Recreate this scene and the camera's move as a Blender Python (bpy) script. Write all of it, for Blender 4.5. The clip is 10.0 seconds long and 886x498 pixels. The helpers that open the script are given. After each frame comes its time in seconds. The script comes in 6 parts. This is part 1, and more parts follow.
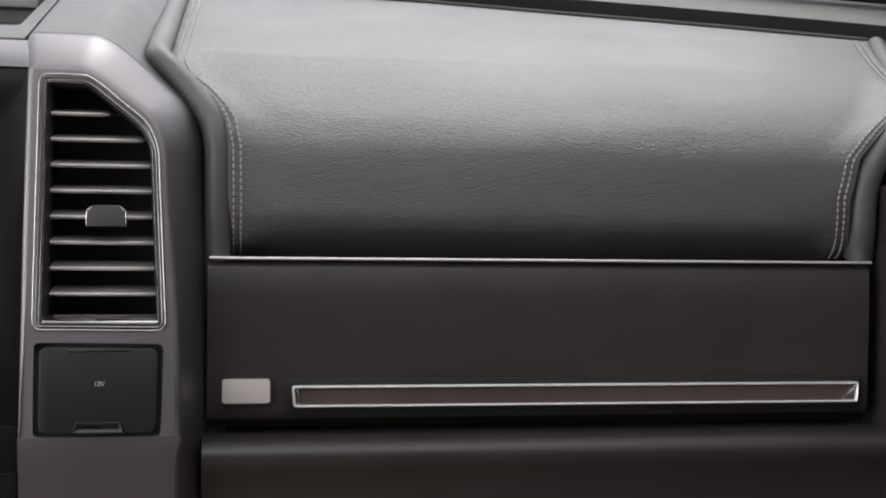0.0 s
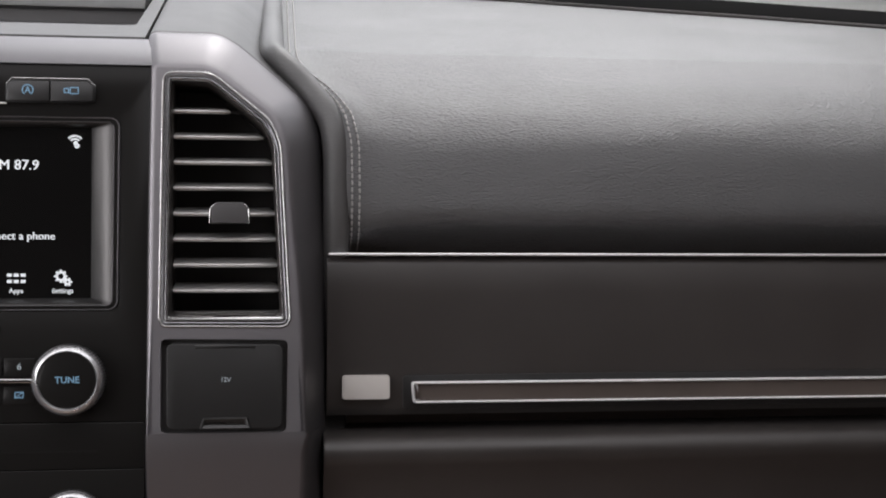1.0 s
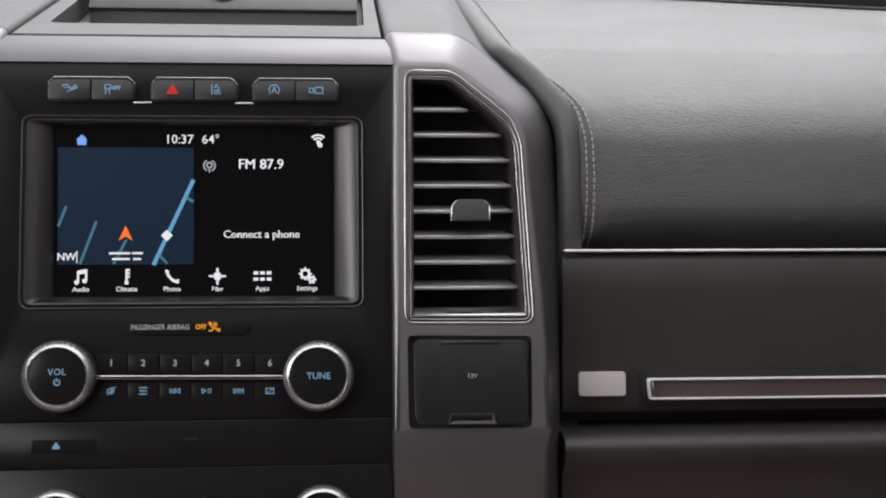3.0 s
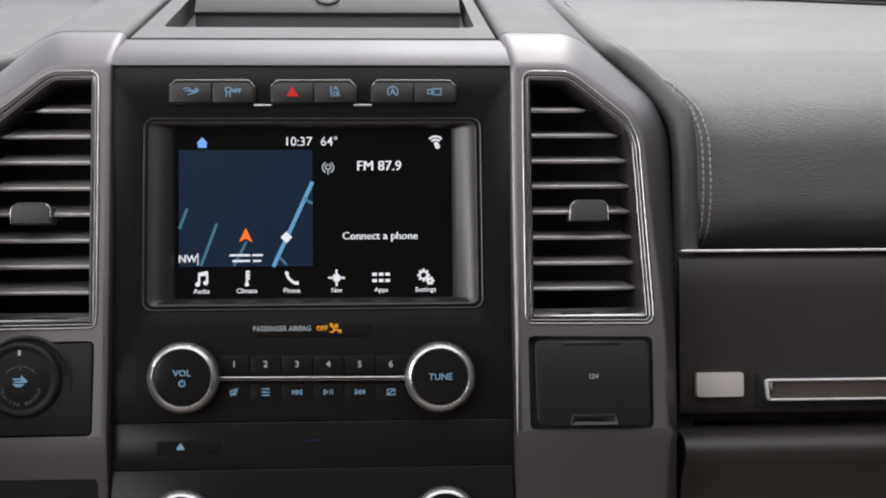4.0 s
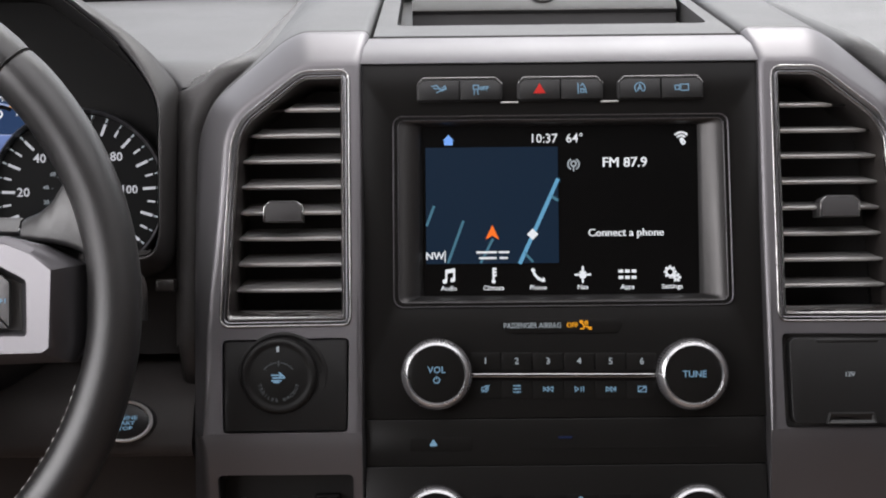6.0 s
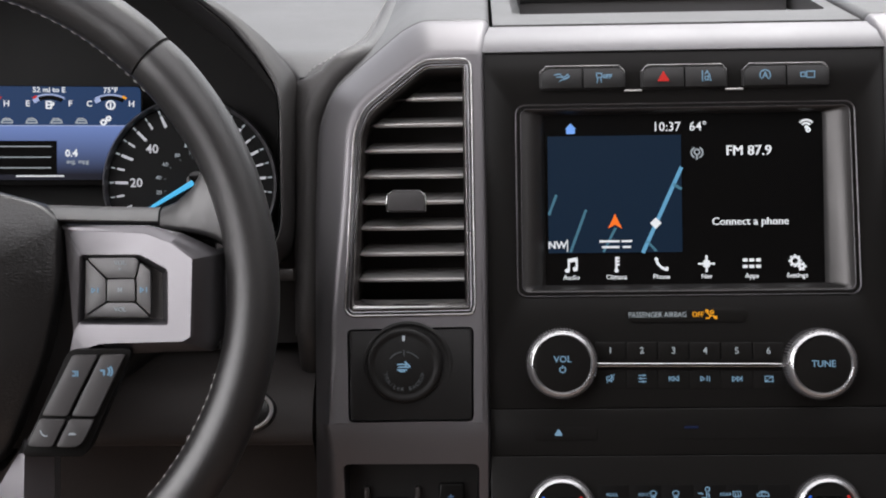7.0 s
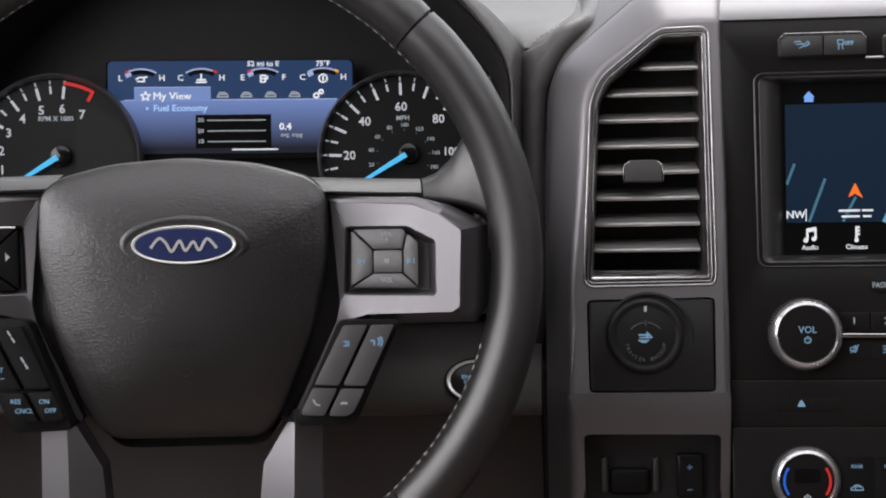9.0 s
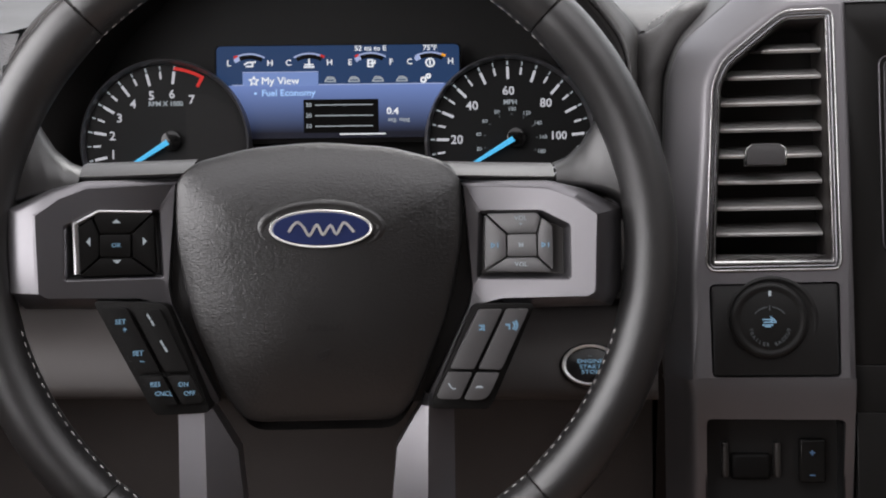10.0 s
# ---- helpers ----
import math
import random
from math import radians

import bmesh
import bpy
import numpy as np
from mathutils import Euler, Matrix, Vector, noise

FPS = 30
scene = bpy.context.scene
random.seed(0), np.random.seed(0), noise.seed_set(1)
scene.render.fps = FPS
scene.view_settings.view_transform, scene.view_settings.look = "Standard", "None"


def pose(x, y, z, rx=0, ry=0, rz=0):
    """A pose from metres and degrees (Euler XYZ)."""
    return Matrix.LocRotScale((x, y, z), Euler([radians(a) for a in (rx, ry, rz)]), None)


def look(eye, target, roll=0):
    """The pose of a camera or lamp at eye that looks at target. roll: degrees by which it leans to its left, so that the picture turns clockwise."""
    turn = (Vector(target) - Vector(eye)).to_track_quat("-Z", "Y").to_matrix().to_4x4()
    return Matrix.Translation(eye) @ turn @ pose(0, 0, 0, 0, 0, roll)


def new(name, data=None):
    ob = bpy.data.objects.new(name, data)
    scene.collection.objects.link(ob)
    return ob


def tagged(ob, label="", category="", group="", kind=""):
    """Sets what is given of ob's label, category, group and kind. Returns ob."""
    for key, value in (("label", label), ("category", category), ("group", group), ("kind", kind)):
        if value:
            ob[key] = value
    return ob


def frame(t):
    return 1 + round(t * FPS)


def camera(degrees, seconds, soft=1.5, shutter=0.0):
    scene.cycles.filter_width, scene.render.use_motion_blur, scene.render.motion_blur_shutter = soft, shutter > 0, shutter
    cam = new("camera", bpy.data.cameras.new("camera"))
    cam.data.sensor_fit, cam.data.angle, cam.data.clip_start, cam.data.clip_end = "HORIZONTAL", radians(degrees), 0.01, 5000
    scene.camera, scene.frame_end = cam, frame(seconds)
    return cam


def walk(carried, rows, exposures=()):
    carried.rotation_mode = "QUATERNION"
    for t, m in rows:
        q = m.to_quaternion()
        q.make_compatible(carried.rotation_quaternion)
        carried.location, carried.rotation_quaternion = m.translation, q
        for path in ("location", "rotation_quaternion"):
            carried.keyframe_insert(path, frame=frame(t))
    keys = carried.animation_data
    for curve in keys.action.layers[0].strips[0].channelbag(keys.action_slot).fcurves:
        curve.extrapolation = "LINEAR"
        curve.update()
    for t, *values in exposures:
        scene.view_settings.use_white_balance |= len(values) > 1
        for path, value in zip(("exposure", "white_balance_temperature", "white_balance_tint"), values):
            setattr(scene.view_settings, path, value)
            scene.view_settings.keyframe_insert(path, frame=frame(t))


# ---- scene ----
cam = camera(38.0, 10.0, soft=2.0)
PATH = [
    (0, (0.249, -0.836, -0.028), (0.57, 1.137, -0.004), 0.4),
    (0.5, (0.215, -0.833, -0.032), (0.527, 1.143, -0.002), 0.2),
    (1, (0.193, -0.827, -0.036), (0.466, 1.154, -0.001), 0.0),
    (1.5, (0.167, -0.825, -0.036), (0.41, 1.16, -0.004), -0.0),
    (2, (0.14, -0.822, -0.035), (0.357, 1.166, -0.008), -0.1),
    (2.5, (0.112, -0.819, -0.039), (0.305, 1.171, -0.002), -0.2),
    (4, (0.033, -0.812, -0.047), (0.146, 1.183, 0.013), -0.5),
    (4.5, (0.006, -0.811, -0.047), (0.092, 1.186, 0.015), -0.6),
    (5, (-0.021, -0.81, -0.049), (0.039, 1.188, 0.02), -0.6),
    (5.5, (-0.048, -0.809, -0.048), (-0.019, 1.189, 0.018), -0.6),
    (7, (-0.127, -0.807, -0.049), (-0.19, 1.191, 0.0), -0.6),
    (7.5, (-0.154, -0.808, -0.049), (-0.243, 1.189, -0.01), -0.7),
    (8, (-0.178, -0.81, -0.049), (-0.301, 1.186, -0.021), -0.7),
    (8.5, (-0.204, -0.811, -0.049), (-0.354, 1.184, -0.032), -0.8),
    (9, (-0.228, -0.813, -0.049), (-0.405, 1.179, -0.041), -0.8),
    (9.5, (-0.253, -0.814, -0.049), (-0.46, 1.175, -0.053), -0.8),
    (10, (-0.279, -0.818, -0.049), (-0.514, 1.168, -0.063), -0.8),
]
# The cabin's own frame: x to the passenger's side, y ahead, z up along the screen; the whole dashboard leans back.
LEAN_BACK = 13.0
G = Matrix.Translation((0, 0, 1.15)) @ Matrix.Rotation(radians(-LEAN_BACK), 4, "X")
walk(cam, [(t, G @ look(eye, target, roll)) for t, eye, target, roll in PATH])

# ---- world and lights ----
world = bpy.data.worlds.new("overcast_sky")
scene.world = world
world.use_nodes = True
wn, wl = world.node_tree.nodes, world.node_tree.links
sky = wn.new("ShaderNodeTexSky")
sky.sky_type, sky.sun_disc = "NISHITA", False
sky.sun_elevation, sky.sun_rotation = radians(60), radians(20)
sky.dust_density = 6.0
grey = wn.new("ShaderNodeHueSaturation")
grey.inputs["Saturation"].default_value = 0.12
wl.new(sky.outputs["Color"], grey.inputs["Color"])
wl.new(grey.outputs["Color"], wn["Background"].inputs["Color"])
wn["Background"].inputs["Strength"].default_value = 0.11


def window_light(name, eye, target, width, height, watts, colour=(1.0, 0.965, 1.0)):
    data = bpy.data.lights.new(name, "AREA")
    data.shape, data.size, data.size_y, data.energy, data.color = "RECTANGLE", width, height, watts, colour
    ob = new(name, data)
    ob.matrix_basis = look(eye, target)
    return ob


window_light("windscreen_light", (0.05, 0.75, 1.62), (0.05, -0.15, 0.95), 3.0, 1.4, 15.5, (0.915, 0.932, 1.0))
# Added overhead fill above the open roof; no sunroof is known.
window_light("overhead_fill_light", (0.0, -0.50, 1.96), (0.0, -0.40, 1.0), 1.7, 0.95, 10.0)
window_light("side_window_light_left", (-0.93, -0.82, 1.43), (0.0, -0.77, 1.20), 1.5, 0.58, 16.5, (0.99, 0.96, 0.985))
window_light("side_window_light_right", (0.96, -0.60, 1.45), (0.1, -0.1, 1.05), 1.1, 0.45, 0.4)
sun = new("sun", bpy.data.lights.new("sun", "SUN"))
sun.data.energy, sun.data.angle, sun.data.color = 0.6, radians(20), (1.0, 0.98, 0.97)
sun.matrix_basis = look((0.6, 1.6, 3.2), (0, 0, 0))
scene.view_settings.exposure = 0.0


# ---- materials ----
def principled(name, base, rough, metal=0.0, spec=0.5, coat=0.0, coat_rough=0.05):
    m = bpy.data.materials.new(name)
    m.use_nodes = True
    b = m.node_tree.nodes["Principled BSDF"]
    b.inputs["Base Color"].default_value = (*base, 1)
    b.inputs["Roughness"].default_value = rough
    b.inputs["Metallic"].default_value = metal
    b.inputs["Specular IOR Level"].default_value = spec
    b.inputs["Coat Weight"].default_value = coat
    b.inputs["Coat Roughness"].default_value = coat_rough
    return m, m.node_tree.nodes, m.node_tree.links, b


def coords(n, l, stretch=(1, 1, 1)):
    tc, mp = n.new("ShaderNodeTexCoord"), n.new("ShaderNodeMapping")
    mp.inputs["Scale"].default_value = stretch
    l.new(tc.outputs["Object"], mp.inputs["Vector"])
    return mp.outputs["Vector"]


def noise_node(n, l, vec, scale, detail=3.0, rough=0.55):
    t = n.new("ShaderNodeTexNoise")
    t.inputs["Scale"].default_value, t.inputs["Detail"].default_value, t.inputs["Roughness"].default_value = scale, detail, rough
    l.new(vec, t.inputs["Vector"])
    return t.outputs["Fac"]


def ramp(n, l, fac, lo, hi, a, b):
    r = n.new("ShaderNodeMapRange")
    r.inputs["From Min"].default_value, r.inputs["From Max"].default_value = lo, hi
    r.inputs["To Min"].default_value, r.inputs["To Max"].default_value = a, b
    l.new(fac, r.inputs["Value"])
    return r.outputs["Result"]


def tint(n, l, fac, c0, c1):
    m = n.new("ShaderNodeMix")
    m.data_type = "RGBA"
    m.inputs["A"].default_value, m.inputs["B"].default_value = (*c0, 1), (*c1, 1)
    l.new(fac, m.inputs["Factor"])
    return m.outputs["Result"]


def bump(n, l, height, strength, distance, after=None):
    b = n.new("ShaderNodeBump")
    b.inputs["Strength"].default_value, b.inputs["Distance"].default_value = strength, distance
    l.new(height, b.inputs["Height"])
    if after:
        l.new(after, b.inputs["Normal"])
    return b.outputs["Normal"]


def leather(name, c0, c1, rough, grain=420, strength=0.5, stretch=(0.45, 1, 1.3), spec=0.5, wrinkle=0.0, fold_scale=520, fold=(0.36, 0.9, 1.2)):
    """Embossed hide: pebbles between fine creases, with broad unevenness of colour and gloss."""
    m, n, l, b = principled(name, c0, rough, spec=spec)
    v = coords(n, l, stretch)
    warp = n.new("ShaderNodeVectorMath")
    warp.operation = "ADD"
    wob = n.new("ShaderNodeTexNoise")
    wob.inputs["Scale"].default_value = 160
    l.new(v, wob.inputs["Vector"])
    sc = n.new("ShaderNodeVectorMath")
    sc.operation = "SCALE"
    sc.inputs["Scale"].default_value = 0.006
    l.new(wob.outputs["Color"], sc.inputs["Vector"])
    l.new(v, warp.inputs[0])
    l.new(sc.outputs["Vector"], warp.inputs[1])
    vor = n.new("ShaderNodeTexVoronoi")
    vor.feature = "DISTANCE_TO_EDGE"
    vor.inputs["Scale"].default_value = grain
    l.new(warp.outputs["Vector"], vor.inputs["Vector"])
    crease = ramp(n, l, vor.outputs["Distance"], 0.0, 0.22, 0.0, 1.0)
    fine = noise_node(n, l, v, grain * 3, 2)
    broad = noise_node(n, l, coords(n, l), 9, 4)
    l.new(tint(n, l, ramp(n, l, broad, 0.3, 0.7, 0, 1), c0, c1), b.inputs["Base Color"])
    l.new(ramp(n, l, broad, 0.3, 0.7, rough - 0.04, rough + 0.05), b.inputs["Roughness"])
    relief = bump(n, l, crease, strength, 0.0006)
    if wrinkle:
        ripple = noise_node(n, l, coords(n, l, fold), fold_scale, 1.5, 0.45)
        relief = bump(n, l, ramp(n, l, ripple, 0.38, 0.66, 0, 1), wrinkle, 0.0007, relief)
    l.new(bump(n, l, fine, strength * 0.25, 0.0003, relief), b.inputs["Normal"])
    return m


def plastic(name, c0, c1, rough, grain=1500, strength=0.12, spec=0.5):
    m, n, l, b = principled(name, c0, rough, spec=spec)
    v = coords(n, l)
    broad, fine = noise_node(n, l, v, 14, 4), noise_node(n, l, v, grain, 2)
    l.new(tint(n, l, ramp(n, l, broad, 0.3, 0.7, 0, 1), c0, c1), b.inputs["Base Color"])
    l.new(ramp(n, l, broad, 0.3, 0.7, rough - 0.04, rough + 0.04), b.inputs["Roughness"])
    l.new(bump(n, l, fine, strength, 0.0003), b.inputs["Normal"])
    return m


def metal(name, base, rough, flake=0.0, metallic=1.0):
    m, n, l, b = principled(name, base, rough, metallic)
    v = coords(n, l)
    wear = noise_node(n, l, v, 25, 5)
    l.new(ramp(n, l, wear, 0.3, 0.75, rough * 0.95, rough * 1.08), b.inputs["Roughness"])
    if flake:
        l.new(bump(n, l, noise_node(n, l, v, 5200, 1), flake, 0.0001), b.inputs["Normal"])
    return m


def glow(name, colour, strength=1.0):
    m = bpy.data.materials.new(name)
    m.use_nodes = True
    n, l = m.node_tree.nodes, m.node_tree.links
    b = n["Principled BSDF"]
    b.inputs["Base Color"].default_value = (*(0.05 * c for c in colour), 1)
    b.inputs["Roughness"].default_value = 0.5
    b.inputs["Specular IOR Level"].default_value = 0.15
    b.inputs["Emission Color"].default_value = (*colour, 1)
    b.inputs["Emission Strength"].default_value = strength
    return m


PAD = leather("dash_leather", (0.054, 0.054, 0.0555), (0.062, 0.062, 0.0635), 0.47, strength=0.16, stretch=(0.36, 1, 1.4), spec=0.92, wrinkle=0.50, fold_scale=980, fold=(0.36, 0.9, 1.3))
ROLL_HIDE = leather("edge_roll_leather", (0.062, 0.060, 0.060), (0.072, 0.070, 0.070), 0.47, strength=0.10, stretch=(0.36, 1, 1.4), spec=0.6, wrinkle=0.12)
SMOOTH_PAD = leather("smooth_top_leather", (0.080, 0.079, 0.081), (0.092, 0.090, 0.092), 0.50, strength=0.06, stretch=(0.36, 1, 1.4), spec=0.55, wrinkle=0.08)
WHEEL_HIDE = leather("wheel_leather", (0.012, 0.0115, 0.0115), (0.016, 0.0152, 0.0152), 0.37, grain=900, strength=0.10, stretch=(1, 1, 1), spec=0.85)
PEBBLE = leather("airbag_cover_leather", (0.008, 0.0076, 0.0074), (0.0105, 0.0099, 0.0097), 0.31, grain=820, strength=0.15, stretch=(0.6, 1, 1.2), spec=0.70, wrinkle=0.09, fold_scale=700, fold=(0.6, 0.9, 1.1))
SOFT = plastic("soft_black_plastic", (0.0290, 0.0255, 0.0238), (0.0350, 0.0310, 0.0290), 0.42)
HARD = plastic("hard_black_plastic", (0.0095, 0.0093, 0.0092), (0.0125, 0.0121, 0.0120), 0.40, 2600, 0.06)
TRAILER = plastic("matt_black_plastic", (0.0095, 0.0092, 0.0090), (0.0125, 0.0120, 0.0118), 0.46, 2600, 0.06, spec=0.28)
GREYTOP = plastic("grey_top_plastic", (0.052, 0.051, 0.051), (0.060, 0.058, 0.059), 0.44, 1900, 0.10)
GLOSS = principled("gloss_black", (0.0110, 0.0105, 0.0100), 0.24, spec=0.14)[0]
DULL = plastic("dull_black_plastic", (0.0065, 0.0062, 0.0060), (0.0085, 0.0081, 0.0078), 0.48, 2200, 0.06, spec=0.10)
DARK = principled("dark_void", (0.050, 0.0475, 0.0465), 0.8, spec=0.1)[0]
SILVER = metal("satin_silver_paint", (0.192, 0.185, 0.193), 0.45, 0.0, 0.92)
BRIGHT = metal("bright_silver_paint", (0.165, 0.162, 0.170), 0.46, 0.0, 0.7)
SATIN = metal("satin_wheel_silver", (0.165, 0.160, 0.168), 0.37, 0.0, 0.92)
RING = metal("satin_ring_metal", (0.52, 0.52, 0.53), 0.27, 0.0, 0.85)
STRIP = metal("brushed_strip", (0.88, 0.88, 0.88), 0.36, 0.0, 0.55)
HOODSKIN = plastic("soft_hood_skin", (0.036, 0.034, 0.033), (0.044, 0.041, 0.040), 0.5, 1400, 0.15)
COWL = plastic("weathered_cowl_plastic", (0.046, 0.047, 0.043), (0.058, 0.058, 0.053), 0.55, 900, 0.2)
TUNNEL_SHADE = plastic("shaded_tunnel_plastic", (0.017, 0.0158, 0.0152), (0.021, 0.0196, 0.0188), 0.5, spec=0.3)
KNEE = plastic("dull_knee_plastic", (0.050, 0.045, 0.043), (0.058, 0.052, 0.050), 0.58, spec=0.32)
DIAL = principled("dial_black", (0.011, 0.011, 0.011), 0.5, spec=0.08)[0]
FIELD = principled("blank_field", (0.011, 0.0105, 0.0105), 0.5, spec=0.12)[0]
CHROME = metal("chrome", (0.78, 0.78, 0.79), 0.10)
BLADE = metal("louvre_silver", (0.64, 0.635, 0.615), 0.34, 0.0, 0.55)
FUNNEL = metal("dark_satin_metal", (0.070, 0.068, 0.067), 0.38, 0.0, 0.85)
LOUVRE = metal("satin_louvre_metal", (0.50, 0.49, 0.475), 0.37, 0.0, 0.6)
# Roll and side strip of the driver's pad, darkened for the shade they stand in.
DRIVER_HIDE_SHADE = leather("driver_pad_leather_shaded", (0.052, 0.049, 0.048), (0.062, 0.059, 0.058), 0.46, strength=0.10, stretch=(0.36, 1, 1.4), spec=0.5, wrinkle=0.12)
BEAD = metal("satin_bead_metal", (0.42, 0.415, 0.41), 0.24)
FRAME_CHROME = metal("smoked_chrome", (0.24, 0.24, 0.25), 0.20)
THREAD = plastic("grey_thread", (0.30, 0.29, 0.28), (0.36, 0.35, 0.34), 0.7, 3000, 0.3)
TILE = plastic("light_beige_plastic", (0.50, 0.475, 0.445), (0.54, 0.515, 0.485), 0.45)
BROWN = plastic("brown_inlay", (0.055, 0.044, 0.038), (0.075, 0.060, 0.052), 0.40)
SCREEN = principled("screen_glass_black", (0.004, 0.004, 0.004), 0.12, spec=0.4)[0]
W_WHITE = glow("lit_white", (0.80, 0.82, 0.86), 0.95)
W_TICK = glow("lit_tick_white", (0.66, 0.66, 0.72), 0.75)
W_SOFT = glow("lit_soft_white", (0.60, 0.66, 0.72), 0.5)
W_BLUE = glow("lit_ice_blue", (0.30, 0.52, 0.74), 0.55)
W_DIMBLUE = glow("dim_blue_print", (0.16, 0.28, 0.50), 0.35)
W_DIM = glow("dim_print", (0.26, 0.28, 0.30), 0.22)
W_HOME = glow("lit_home_blue", (0.20, 0.42, 0.95), 0.9)
W_MAP = glow("lit_map_blue", (0.007, 0.023, 0.052), 0.62)
W_ROAD = glow("lit_road_blue", (0.16, 0.44, 0.70), 0.75)
W_ROADDIM = glow("lit_side_road", (0.10, 0.27, 0.38), 0.6)
W_RED = glow("lit_red", (0.70, 0.035, 0.03), 0.75)
W_ORANGE = glow("lit_orange", (0.95, 0.18, 0.02), 1.0)
W_AMBER = glow("lit_amber", (0.95, 0.40, 0.02), 0.9)
W_NEEDLE = glow("lit_needle_blue", (0.09, 0.52, 0.90), 0.95)
W_HEAT = glow("lit_deep_blue", (0.03, 0.14, 0.75), 0.8)
W_FAINT = glow("faint_blue", (0.02, 0.035, 0.12), 0.35)
W_PAGE = glow("lit_lcd_pale_blue", (0.36, 0.56, 0.90), 1.0)
W_LCDTOP = glow("lit_lcd_navy", (0.016, 0.042, 0.115), 0.95)
W_TAB = glow("lit_lcd_tab", (0.19, 0.28, 0.58), 0.85)
W_LINE = glow("lit_lcd_line", (0.42, 0.50, 0.78), 0.8)
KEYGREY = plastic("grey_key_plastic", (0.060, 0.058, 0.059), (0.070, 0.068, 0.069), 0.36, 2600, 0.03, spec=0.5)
INK = principled("emblem_blue", (0.012, 0.020, 0.075), 0.25, spec=0.6, coat=0.6)[0]


def lcd_gradient():
    """The lower part of the driver's screen: a lit blue that fades to black downwards, as the display draws it."""
    m = glow("lit_lcd_blue_fade", (0.10, 0.16, 0.40), 0.8)
    n, l = m.node_tree.nodes, m.node_tree.links
    sep = n.new("ShaderNodeSeparateXYZ")
    tc = n.new("ShaderNodeTexCoord")
    l.new(tc.outputs["Generated"], sep.inputs["Vector"])
    fade = ramp(n, l, sep.outputs["Z"], 0.1, 1.0, 0.0, 1.0)
    l.new(tint(n, l, fade, (0.006, 0.007, 0.014), (0.19, 0.28, 0.62)), n["Principled BSDF"].inputs["Emission Color"])
    n["Principled BSDF"].inputs["Base Color"].default_value = (0.005, 0.005, 0.008, 1)
    return m


W_FADE = lcd_gradient()

# ---- building helpers ----
BASE = {}


def thing(name, at, label, category, group="", kind=""):
    """An empty at a thing's place; its parts are given in the cabin's frame."""
    ob = new(name)
    ob.empty_display_size = 0.01
    ob.matrix_basis = G @ Matrix.Translation(at)
    BASE[ob.name] = Vector(at)
    return tagged(ob, label, category, group, kind)


def to_mesh(name, bm, mat, at, angle=35):
    bmesh.ops.translate(bm, verts=bm.verts, vec=-Vector(at))
    bmesh.ops.recalc_face_normals(bm, faces=bm.faces)
    me = bpy.data.meshes.new(name)
    bm.to_mesh(me)
    bm.free()
    me.materials.append(mat)
    me.shade_smooth()
    me.set_sharp_from_angle(angle=radians(angle))
    return me


def part(name, bm, mat, parent, label="", angle=35, kind=""):
    at = BASE[parent.name]
    ob = new(name, to_mesh(name, bm, mat, at, angle))
    ob.parent = parent
    BASE[ob.name] = at
    return tagged(ob, label, kind=kind)


def solid(name, at, bm, mat, label, category, group="", kind="", angle=35):
    ob = new(name, to_mesh(name, bm, mat, at, angle))
    ob.matrix_basis = G @ Matrix.Translation(at)
    BASE[ob.name] = Vector(at)
    return tagged(ob, label, category, group, kind)


def P(z):
    """Depth of the centre panel's face."""
    return -0.011 + 0.065 * z


def Q(z):
    """Depth of the vent pillars' face."""
    return -0.0175 + 0.085 * z


def shear(bm, f):
    """Moves a thing built at y = 0 onto a leaning face."""
    for v in bm.verts:
        v.co.y += f(v.co.z)
    return bm


def soften(bm, width, seg=2, angle=0.6, only=None):
    ed = [e for e in bm.edges if len(e.link_faces) == 2 and e.calc_face_angle(0) > angle and (only is None or only(e))]
    if ed and width:
        bmesh.ops.bevel(bm, geom=ed, offset=width, segments=seg, profile=0.5, affect="EDGES", clamp_overlap=True)
    return bm


def box(x0, x1, y0, y1, z0, z1, bev=0.0, seg=2):
    bm = bmesh.new()
    bmesh.ops.create_cube(bm, size=1)
    for v in bm.verts:
        v.co = Vector((x0 if v.co.x < 0 else x1, y0 if v.co.y < 0 else y1, z0 if v.co.z < 0 else z1))
    return soften(bm, bev, seg)


def rrect(x0, x1, z0, z1, r, n=5):
    out = []
    for cx, cz, a0 in ((x1 - r, z1 - r, 0), (x0 + r, z1 - r, 90), (x0 + r, z0 + r, 180), (x1 - r, z0 + r, 270)):
        for i in range(n + 1):
            a = radians(a0 + 90 * i / n)
            out.append((cx + r * math.cos(a), cz + r * math.sin(a)))
    return out


def rounded(poly, r, n=4, sharp_below=-9.0):
    """A polygon with its corners rounded, but for those below a height."""
    out = []
    for i, p in enumerate(poly):
        p, a, b = Vector(p), Vector(poly[i - 1]), Vector(poly[(i + 1) % len(poly)])
        d0, d1 = (a - p), (b - p)
        k = min((r[i] if isinstance(r, tuple) else r) if p.y > sharp_below else 0.0004, d0.length * 0.45, d1.length * 0.45)
        s, e = p + d0.normalized() * k, p + d1.normalized() * k
        for j in range(n + 1):
            t = j / n
            out.append(tuple(s * (1 - t) ** 2 + p * 2 * t * (1 - t) + e * t * t))
    return out


